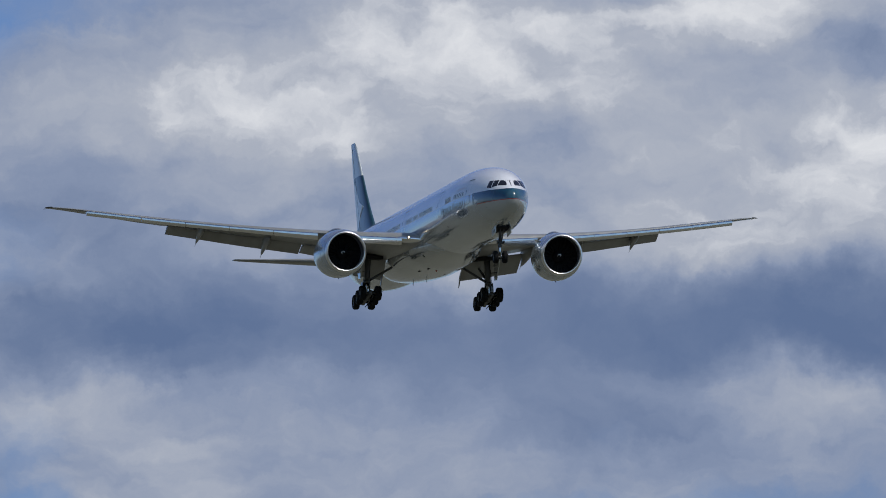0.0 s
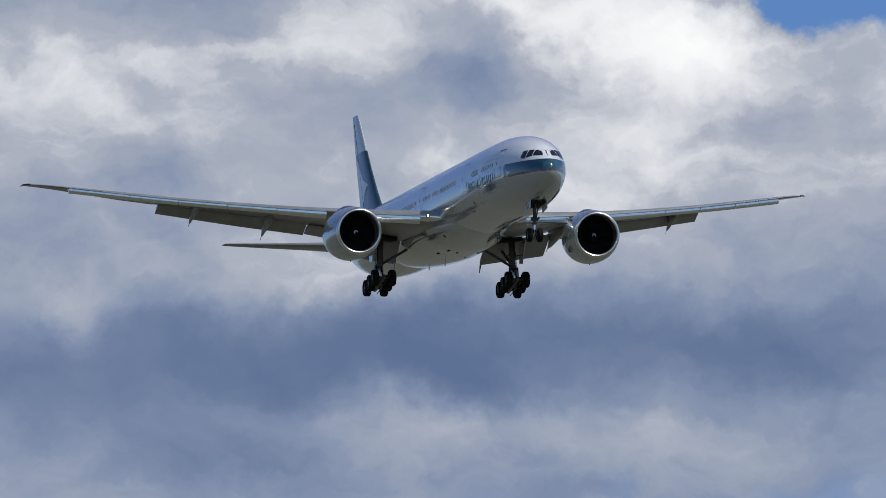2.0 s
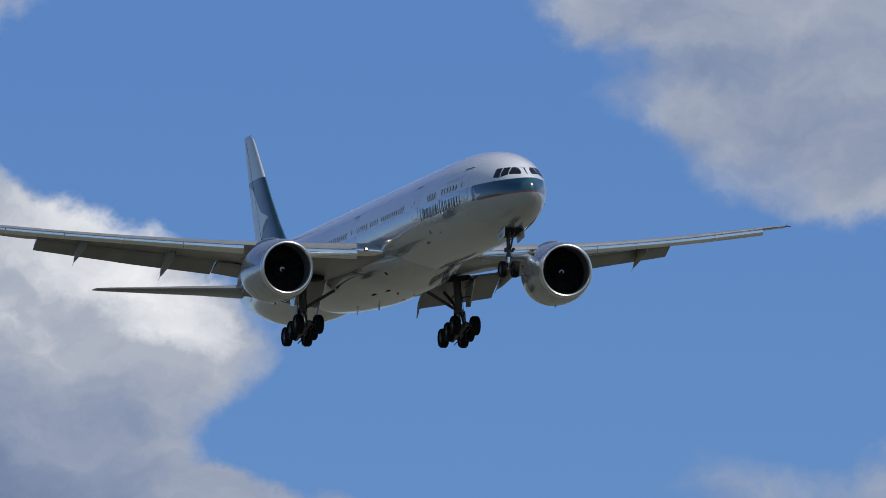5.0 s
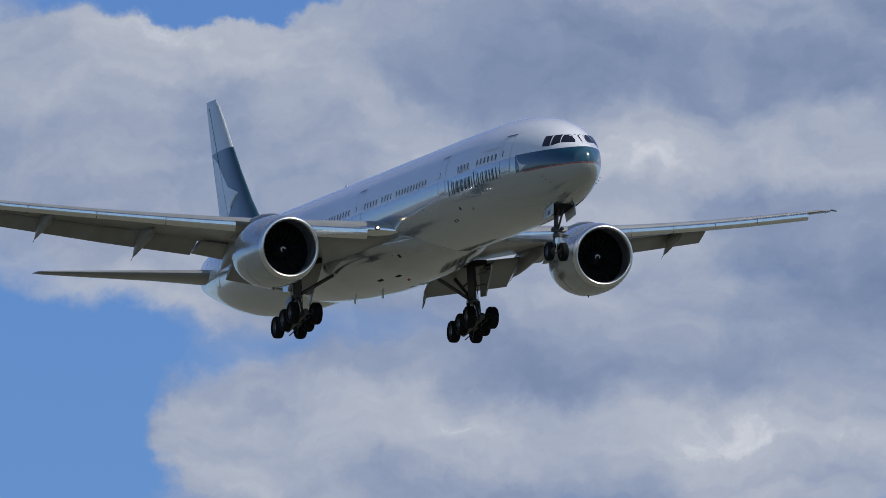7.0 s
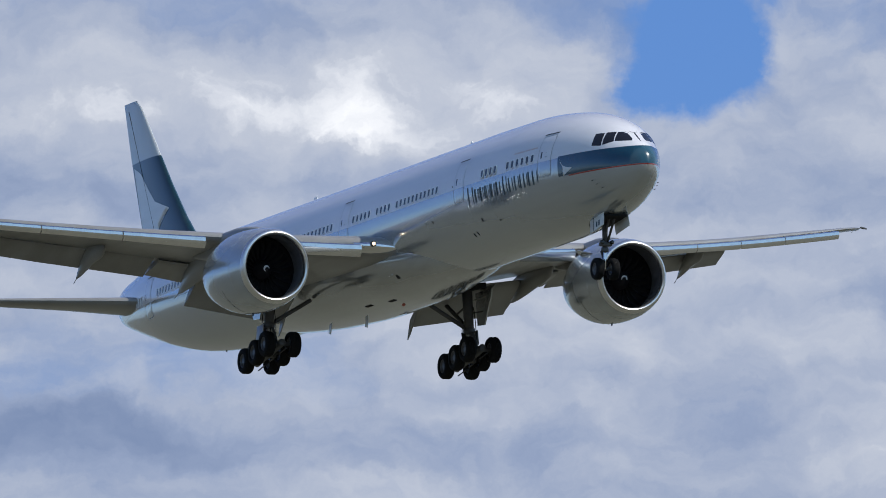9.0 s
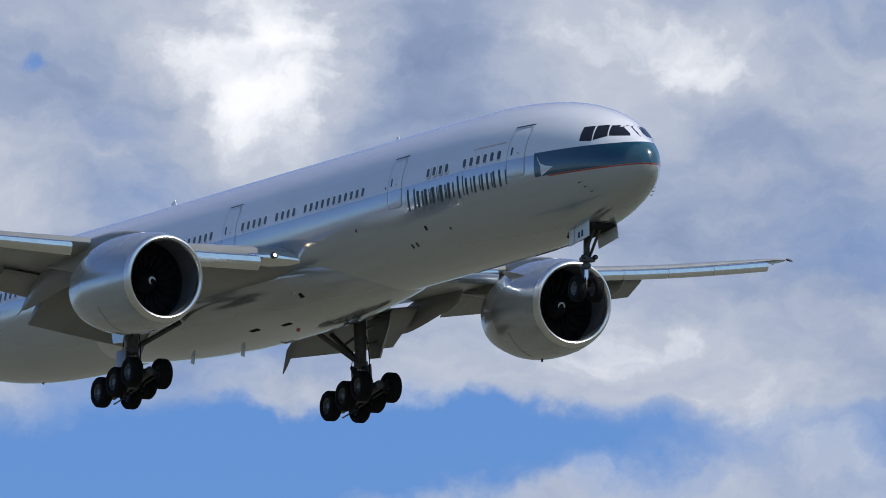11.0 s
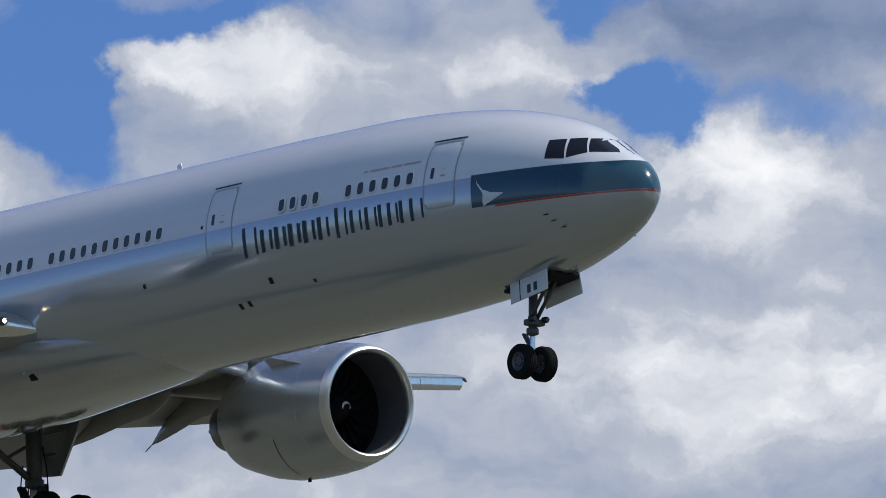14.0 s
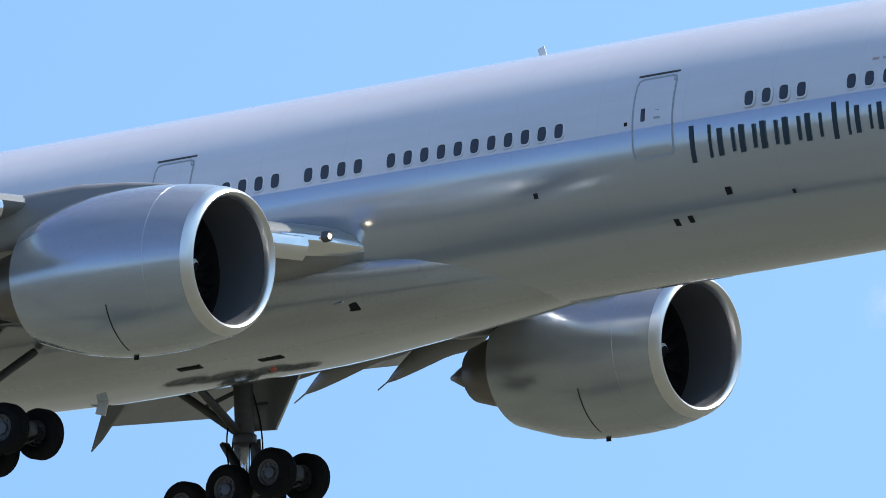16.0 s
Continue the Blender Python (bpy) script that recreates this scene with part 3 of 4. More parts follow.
def smooth(xs, ys):
    """Cubic through the given knots, as a function of x."""
    xs, ys = np.array(xs, float), np.array(ys, float)
    h = np.diff(xs)
    d = np.diff(ys) / h
    m = np.zeros(len(xs))
    m[1:-1] = np.where(d[:-1] * d[1:] > 0, 2 * d[:-1] * d[1:] / (d[:-1] + d[1:] + 1e-12), 0)
    m[0], m[-1] = d[0], d[-1]

    def value(x):
        x = np.clip(np.asarray(x, float), xs[0], xs[-1])
        i = np.clip(np.searchsorted(xs, x, "right") - 1, 0, len(h) - 1)
        t = (x - xs[i]) / h[i]
        return ((2 * t**3 - 3 * t**2 + 1) * ys[i] + (t**3 - 2 * t**2 + t) * h[i] * m[i]
                + (3 * t**2 - 2 * t**3) * ys[i + 1] + (t**3 - t**2) * h[i] * m[i + 1])
    return value


# the body's outline, by the square root of the metres aft of the nose tip
NOSE = 0.26
STATIONS = [0, .1, .3, .7, 1.2, 1.8, 2.5, 3.3, 4.3, 5.5, 7, 9, 11, 14, 30, 48, 50, 54, 58, 62, 65.3, 67.8, 69.9, 71.2]
ROOTS = [math.sqrt(s) for s in STATIONS]
_top = smooth(ROOTS, [-.62, -.19, .1, .46, .77, 1.17, 1.6, 1.95, 2.28, 2.58, 2.84, 3.06, 3.18, 3.24, 3.24, 3.24, 3.24, 3.24, 3.2, 3.1, 2.9, 2.66, 2.4, 2.15])
_low = smooth(ROOTS, [-.62, -.99, -1.23, -1.51, -1.78, -2.0, -2.22, -2.42, -2.63, -2.8, -2.92, -3.02, -3.07, -3.08, -3.08, -3.08, -3.07, -2.95, -2.62, -1.95, -1.15, -.5, .08, .5])
_wide = smooth(ROOTS, [0, .34, .54, .82, 1.1, 1.4, 1.68, 1.95, 2.22, 2.47, 2.71, 2.92, 3.06, 3.15, 3.15, 3.15, 3.15, 3.07, 2.82, 2.38, 1.82, 1.3, .8, .35])


def hull(s, a):
    """A point of the body's skin: metres aft of the nose and the angle up from the starboard side, in radians."""
    r = math.sqrt(max(s - NOSE, 0.0))
    top, low, wide = float(_top(r)), float(_low(r)), float(_wide(r))
    return Vector((-s, -wide * math.cos(a), (top + low) / 2 + (top - low) / 2 * math.sin(a)))


def skin(s, z, out=0.0, side=-1):
    """A point of the skin by its station and height, pushed out by some metres."""
    r = math.sqrt(max(s - NOSE, 0.0))
    top, low = float(_top(r)), float(_low(r))
    a = math.asin(max(-1, min(1, (z - (top + low) / 2) / ((top - low) / 2))))
    p = hull(s, a)
    n = (hull(s, a + .01) - hull(s, a - .01)).cross(hull(s + .02, a) - hull(max(s - .02, NOSE), a)).normalized()
    if n.y > 0:
        n = -n
    p = p + n * out
    return Vector((p.x, p.y * -side, p.z))


def on_skin(s0, s1, z0, z1, out=0.01, side=-1, ns=6, nz=8, round_by=0.0):
    """A curved plate that lies on the skin between two stations and two heights, with its edges turned in."""
    bm = bmesh.new()
    grid = []
    for i in range(ns + 1):
        row = []
        for k in range(nz + 1):
            u, v = i / ns, k / nz
            s, z = s0 + (s1 - s0) * u, z0 + (z1 - z0) * v
            if round_by:
                # corners drawn in
                du, dv = min(u, 1 - u) * (s1 - s0), min(v, 1 - v) * (z1 - z0)
                if du < round_by and dv < round_by:
                    c = Vector((round_by - du, round_by - dv))
                    k2 = max(c.x, c.y) / max(c.length, 1e-6)
                    s += (1 - k2) * c.x * (1 if u < 0.5 else -1)
                    z += (1 - k2) * c.y * (1 if v < 0.5 else -1)
            edge = i in (0, ns) or k in (0, nz)
            row.append(bm.verts.new(skin(s, z, 0.004 if edge else out, side)))
        grid.append(row)
    for i in range(ns):
        for k in range(nz):
            bm.faces.new((grid[i][k], grid[i + 1][k], grid[i + 1][k + 1], grid[i][k + 1]))
    bmesh.ops.recalc_face_normals(bm, faces=bm.faces[:])
    for f in bm.faces:
        f.normal_update()
    if sum(f.normal.y * side for f in bm.faces) < 0:
        bmesh.ops.reverse_faces(bm, faces=bm.faces[:])
    return bm


def shape_on_skin(corners, out=0.012, side=-1, cuts=3):
    """A plate with the outline of the given (station, height) corners, laid on the skin."""
    bm = bmesh.new()
    vs = [bm.verts.new((s, 0, z)) for s, z in corners]
    f = bm.faces.new(vs)
    bmesh.ops.triangulate(bm, faces=[f])
    bmesh.ops.subdivide_edges(bm, edges=bm.edges[:], cuts=cuts, use_grid_fill=True)
    for v in bm.verts:
        v.co = skin(v.co.x, v.co.z, 0.004 if v.is_boundary else out, side)
    bmesh.ops.recalc_face_normals(bm, faces=bm.faces[:])
    if sum(f.normal.y * side for f in bm.faces) < 0:
        bmesh.ops.reverse_faces(bm, faces=bm.faces[:])
    return bm


# ---- the airplane: nose at the origin, x forward, y to port, z up from the body's axis ----
plane = tagged(new("airplane"), "white and silver airliner with teal nose band flying, wheels lowered", "airplane")


def section(s_le, s_te, y, z, thick, twist, n=16, bend=0.02):
    """An aerofoil ring at one span station, from the trailing edge over the top and back below."""
    c = s_te - s_le
    pts = []
    for k in range(2 * n):
        th = math.pi * k / n
        u = 0.5 * (1 + math.cos(th))
        t = 5 * thick * (0.2969 * math.sqrt(u) - 0.126 * u - 0.3516 * u**2 + 0.2843 * u**3 - 0.1026 * u**4)
        w = bend * 4 * u * (1 - u)
        v = w + t if k <= n else w - t
        x, h = u * c, v * c
        a = radians(twist)
        pts.append(Vector((-(s_le + x * math.cos(a) + h * math.sin(a)), y, z - x * math.sin(a) + h * math.cos(a))))
    return pts


def wing_z(y):
    return -1.30 + 0.110 * (y - 3.1) + 0.0017 * max(y - 3.1, 0) ** 2


LE = smooth([0, 3.4, 10, 22, 29.3, 31, 32, 32.4], [24.8, 27.1, 31.55, 39.75, 44.75, 46.2, 47.5, 48.7])
TE = smooth([0, 3.4, 9.8, 22.4, 22.7, 31, 32, 32.4], [38.8, 38.95, 39.35, 44.1, 44.5, 48.0, 48.75, 49.05])
TW = smooth([0, 3.4, 10, 22, 32.4], [4.2, 3.6, 2.2, 0.6, -0.6])
TH = smooth([0, 3.4, 10, 22, 31, 32.4], [0.135, 0.13, 0.11, 0.10, 0.09, 0.05])


def make_wing(side):
    root = part("wing", loft([[Vector((p.x, p.y * side, p.z)) for p in section(float(LE(y)), float(TE(y)), y, wing_z(y), float(TH(y)), float(TW(y)))]
                              for y in (0.6, 2, 3.4, 5, 7, 9, 9.8, 12, 15, 18, 21, 22.4, 22.7, 25, 27.5, 29.3, 30.2, 31, 31.6, 32, 32.25, 32.4)]),
                GREY, plane, "grey painted swept wing with raked tip")

    def flap(name, stations, material=GREY, label=""):
        rings = [[Vector((p.x, p.y * side, p.z)) for p in section(s, s + c, y, z, 0.13, d, 10, 0.03)] for y, s, z, c, d in stations]
        return part(name, loft(rings), material, root, label)

    flap("flap", [(3.6, 37.9, -1.98, 3.05, 31), (6.3, 38.0, -1.62, 2.95, 31), (8.8, 38.1, -1.28, 2.85, 31)], label="lowered inboard flap")
    flap("flaperon", [(8.85, 37.9, -1.05, 2.5, 13), (10.98, 38.3, -0.74, 2.2, 13)])
    flap("flap", [(11.05, 38.75, -0.50, 1.9, 26), (16, 40.5, 0.22, 1.7, 26), (22.35, 43.0, 1.32, 1.45, 26)], label="lowered outboard flap")
    plate = bmesh.new()
    edge = [(38.6, -2.15), (39.6, -2.75), (40.3, -3.2), (40.72, -4.17), (40.35, -3.9), (39.5, -3.05), (38.6, -2.5)]
    sides = [[plate.verts.new((-a, (3.52 + d) * side, b)) for a, b in edge] for d in (0, .06)]
    for ring in sides:
        plate.faces.new(ring)
    for i in range(len(edge)):
        plate.faces.new((sides[0][i], sides[0][(i + 1) % len(edge)], sides[1][(i + 1) % len(edge)], sides[1][i]))
    bmesh.ops.recalc_face_normals(plate, faces=plate.faces[:])
    part("flap_end_plate", plate, GREY, root, "", False)

    # slats stand off the leading edge, in bare metal
    def slat(y0, y1):
        rings = []
        for y in np.linspace(y0, y1, 5):
            s, c = float(LE(y)), float(TE(y) - LE(y))
            c = max(c, 3.5)
            z = wing_z(y)
            L = min(max(0.17 * c, 0.85), 1.3)
            out = []
            for u, h in ((1.0, .30), (.7, .335), (.4, .285), (.18, .18), (.06, .09), (0, 0), (.015, -.10), (.07, -.19), (.16, -.27), (.30, -.33),
                         (.27, -.24), (.22, -.08), (.3, .07), (.45, .17), (.7, .25), (1.0, .265)):
                x, v = u * L - 0.5, h * L - 0.10
                a = radians(20 + float(TW(y)))
                out.append(Vector((-(s + x * math.cos(a) + v * math.sin(a)), y * side, z - x * math.sin(a) + v * math.cos(a) - 0.24)))
            rings.append(out)
        part("slat", loft(rings), ALLOY, root, "bare metal leading-edge slat")

    for y0, y1 in ((4.35, 8.5), (11.0, 14.5), (14.55, 18.0), (18.05, 21.5), (21.55, 25.0), (25.05, 29.4)):
        slat(y0, y1)

    # flap track fairings: canoe shapes under the trailing edge, drooped with the flap
    for y, s0, L, tip_z, r in ((9.15, 34.6, 6.3, -2.45, .66), (14.15, 37.7, 4.5, -1.65, .45), (19.75, 39.8, 3.9, -0.50, .38)):
        z0 = wing_z(y) - 0.35 - 0.04 * (s0 - float(LE(y)))
        rings = []
        for k in range(13):
            u = k / 12
            w = r * math.sin(math.pi * min(u * 1.08, 1) ** 0.7) ** 0.75 if 0 < u < 1 else 0.015
            w = max(w, 0.02)
            zc = z0 + (tip_z - z0) * max(0, (u - 0.35) / 0.65) ** 1.25
            rings.append([Vector((-(s0 + L * u), (y + w * 0.62 * math.cos(2 * math.pi * j / 12)) * side, zc + w * 1.25 * math.sin(2 * math.pi * j / 12) + 0.1)) for j in range(12)])
        part("flap_track_fairing", loft(rings), GREY, root)

    # aileron gap, wing tip lamp and root lamp
    part("tip_lamp", turned([(.0, 0), (-.03, .03), (-.12, .05), (-.35, .06), (-.75, .03), (-.8, 0)], 12,
                            Matrix.Translation((-47.3, 31.9 * side, wing_z(31.95) + 0.03)) @ pose(0, 0, 0, 0, 0, 50 * -side)), STEEL, root, "dark glass wing tip lamp")
    part("tip_static_wick", rod((-49.0, 32.2 * side, wing_z(32.2)), (-49.5, 32.35 * side, wing_z(32.3)), .012), DARK, root)
    m = Matrix.Translation((-27.02, 3.78 * side, wing_z(3.78) + 0.02))
    glove = [(2.3, 26.5), (2.8, 26.68), (3.3, 26.88), (3.78, 27.08), (4.2, 27.45), (4.56, 27.72)]
    part("root_glove", loft([[Vector((p.x, p.y * side, p.z)) for p in section(a, a + 3.4, y, wing_z(y) - .05, .17, float(TW(y)) + 6, 14, .03)] for y, a in glove]),
         ALLOY, root, "bare metal glove at the wing root")
    part("lamp_bezel", turned([(.04, .075), (.07, .1), (.05, .13), (-.12, .15)], 20, m), STEEL, root)
    part("landing_lamp", turned([(.10, 0), (.09, .04), (.05, .07), (0, .075), (0, 0)], 18, m), LAMP, root, "lit round landing lamp")
    return root


def make_engine(side):
    ex, ey, ez = ENGINE_X, 9.72 * side, ENGINE_Z
    eng = holder("engine", plane, "large turbofan engine under the wing", Matrix.Translation((ex, ey, ez)) @ pose(0, 0, 0, 0, 1.5, 1.2 * -side) @ Matrix.Scale(1.035, 4))
    outer = [(-0.28, 1.80), (-.6, 1.88), (-1.1, 1.96), (-1.9, 2.03), (-2.8, 2.05), (-3.6, 2.01), (-4.4, 1.88), (-5.2, 1.66), (-5.7, 1.50), (-5.7, 1.44), (-5.0, 1.47)]
    def drooped(bm):
        """Leans the inlet's plane so that its lower edge lies farther aft."""
        for v in bm.verts:
            v.co.x += 0.085 * v.co.z * max(0.0, 1 + v.co.x / 1.6)
        return bm

    cowl = part("cowl", sharpen(drooped(turned(outer, 64))), COWL, eng, "silver grey engine cowl")
    part("inlet_lip", drooped(turned([(-.285, 1.803), (-.12, 1.745), (-.03, 1.69), (0, 1.635), (-.03, 1.58), (-.12, 1.54), (-.24, 1.525)], 64)), LIP, eng, "polished metal inlet lip")
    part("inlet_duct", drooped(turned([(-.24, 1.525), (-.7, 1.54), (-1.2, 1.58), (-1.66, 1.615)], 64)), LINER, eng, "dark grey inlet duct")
    # black ring round the blade tips: the inlet's deep shade as colour
    part("shaded_fan_case", turned([(-1.66, 1.615), (-1.75, 1.62), (-2.02, 1.63)], 64), DARK, eng)
    # fan: twisted blades and a spinner with a pale comma, on a hub that turns
    fan = holder("fan", plane, "dark turning fan with a pale spiral on its spinner", eng.matrix_basis @ pose(-1.75, 0, 0))
    blade = bmesh.new()
    grid = []
    for i in range(7):
        r = 0.48 + (1.6 - 0.48) * i / 6
        tw = 0.25 + 0.75 * i / 6
        row = []
        for j in range(4):
            v = j / 3 - 0.5
            a = v * 0.42 * math.sin(tw) / (0.6 + 0.4 * r) - 0.10 * math.sin(math.pi * i / 6)
            row.append([blade.verts.new((-0.5 * (v + .5) * math.cos(tw) - 0.05 * i / 6 - d, r * math.cos(a), r * math.sin(a))) for d in (0, .02)])
        grid.append(row)
    for i in range(6):
        for j in range(3):
            for d in (0, 1):
                blade.faces.new((grid[i][j][d], grid[i + 1][j][d], grid[i + 1][j + 1][d], grid[i][j + 1][d]))
        for j in (0, 3):
            blade.faces.new((grid[i][j][0], grid[i + 1][j][0], grid[i + 1][j][1], grid[i][j][1]))
    bmesh.ops.recalc_face_normals(blade, faces=blade.faces[:])
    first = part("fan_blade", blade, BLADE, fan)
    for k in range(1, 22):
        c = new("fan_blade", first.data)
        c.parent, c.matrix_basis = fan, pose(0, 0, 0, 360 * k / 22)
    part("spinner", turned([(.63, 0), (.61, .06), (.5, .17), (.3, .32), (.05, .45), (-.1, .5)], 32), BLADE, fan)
    mark = bmesh.new()
    rows = []
    for i in range(15):
        a = radians(250) * i / 14
        r = 0.07 + 0.09 * i / 14
        w = 0.055 * (1 - (i / 14) ** 2) + 0.006
        x = .61 - (r - .06) * 0.95 + 0.032
        rows.append([mark.verts.new((x - w * .9, (r + w) * math.cos(a), (r + w) * math.sin(a))), mark.verts.new((x + w * .9, (r - w) * math.cos(a), (r - w) * math.sin(a)))])
    for a, b in zip(rows, rows[1:]):
        mark.faces.new((a[0], b[0], b[1], a[1]))
    part("spinner_mark", mark, WHITE, fan, "pale spiral mark")
    # black disc behind the blades, in place of the engine's shaded depth
    part("fan_shade_disc", turned([(-2.0, 1.64), (-2.0, 0)], 48), DARK, eng)
    part("core_cowl", turned([(-4.3, 1.28), (-5.0, 1.22), (-5.8, 1.08), (-6.6, .86), (-7.1, .72), (-7.12, .68), (-6.6, .7)], 40), HOT, eng, "bare heat-stained core cowl")
    part("exhaust_plug", turned([(-6.4, .5), (-7.0, .44), (-7.6, .26), (-8.0, .05), (-8.02, 0)], 28), HOT, eng)
    part("fan_duct_wall", turned([(-5.0, 1.47), (-4.7, 1.48), (-4.7, 1.2)], 40), DARK, eng)
    # pylon: a deep blade from the cowl's top to the wing
    rings = []
    for s, z0, z1, w in ((-1.6, 1.75, 1.99, .03), (-2.2, 1.72, 2.12, .16), (-3.2, 1.6, 2.25, .27), (-4.6, 1.2, 2.35, .32), (-6.2, .95, 2.3, .32), (-7.6, .95, 2.0, .28), (-9.4, 1.25, 1.75, .15), (-10.4, 1.45, 1.6, .03)):
        rings.append([Vector((s, w * math.cos(a) * (1 if abs(math.sin(a)) < .9 else .8), (z0 + z1) / 2 + (z1 - z0) / 2 * math.copysign(abs(math.sin(a)) ** 0.5, math.sin(a)))) for a in np.linspace(0, 2 * math.pi, 16, False)])
    part("pylon", loft(rings), GREY, eng, "grey engine pylon")
    # strake on the inboard flank, latches and drain mast
    a = radians(38)
    for sgn in (-1,) if side > 0 else (1,):
        c, s_ = math.cos(a) * sgn, math.sin(a)
        bm = bmesh.new()
        pts = [(-1.35, 1.96), (-2.9, 2.02), (-2.9, 2.38), (-2.5, 2.42)]
        vs = [[bm.verts.new((x, r * c + off * s_, r * s_ - off * c)) for x, r in pts] for off in (-.015, .015)]
        for q in vs:
            bm.faces.new(q)
        for i in range(4):
            bm.faces.new((vs[0][i], vs[0][(i + 1) % 4], vs[1][(i + 1) % 4], vs[1][i]))
        bmesh.ops.recalc_face_normals(bm, faces=bm.faces[:])
        part("strake", bm, COWL, eng, "", False)
    part("drain_mast", slab((.14, .04, .12), pose(-3.0, 0, -2.07), .01), DARK, eng)
    part("cowl_seam", turned([(-1.30, 1.975), (-1.305, 1.9835), (-1.325, 1.9845), (-1.33, 1.978)], 64), COWL, eng)
    # hinge line of the fan cowl, low on each flank
    for sgn in (-1, 1):
        bm = bmesh.new()
        rows = []
        for i in range(9):
            u = i / 8
            aa = radians(-150 + 45 * u) if sgn < 0 else radians(-30 - 45 * u)
            x = -2.55 - 0.25 * u
            r = 2.053
            rows.append([bm.verts.new((x + d, r * math.cos(aa), r * math.sin(aa))) for d in (0, -.03)])
        for p, q in zip(rows, rows[1:]):
            bm.faces.new((p[0], q[0], q[1], p[1]))
        part("hinge_seam", bm, DARK, eng)
    return fan


def tyre_mesh(R, W, n=40):
    r0 = R * 0.52
    prof = [(-W * .36, r0), (-W * .46, r0 + .05 * R), (-W * .5, R * .72), (-W * .47, R * .88), (-W * .36, R * .965)]
    for g in (-.24, -.08, .08, .24):
        prof += [(W * (g - .03), R * .995), (W * (g - .012), R * .97), (W * (g + .012), R * .97), (W * (g + .03), R * .995)]
    prof += [(W * .36, R * .965), (W * .47, R * .88), (W * .5, R * .72), (W * .46, r0 + .05 * R), (W * .36, r0)]
    return turned(prof, n, pose(0, 0, 0, 0, 0, 90))


def rim_mesh(R, W, n=32):
    r0 = R * 0.53
    bm = turned([(-W * .38, r0), (-W * .36, r0 * .9), (-W * .24, r0 * .82), (-W * .2, r0 * .5), (-W * .3, r0 * .42), (-W * .32, 0)], n, pose(0, 0, 0, 0, 0, 90))
    turned([(W * .38, r0), (W * .36, r0 * .9), (W * .24, r0 * .82), (W * .2, r0 * .5), (W * .3, r0 * .42), (W * .32, 0)], n, pose(0, 0, 0, 0, 0, 90), bm)
    for k in range(9):
        a = 2 * math.pi * k / 9
        for sg in (-1, 1):
            rod((r0 * .66 * math.cos(a), sg * W * .2, r0 * .66 * math.sin(a)), (r0 * .66 * math.cos(a), sg * W * .27, r0 * .66 * math.sin(a)), r0 * .1, n=8, bm=bm)
    return bm


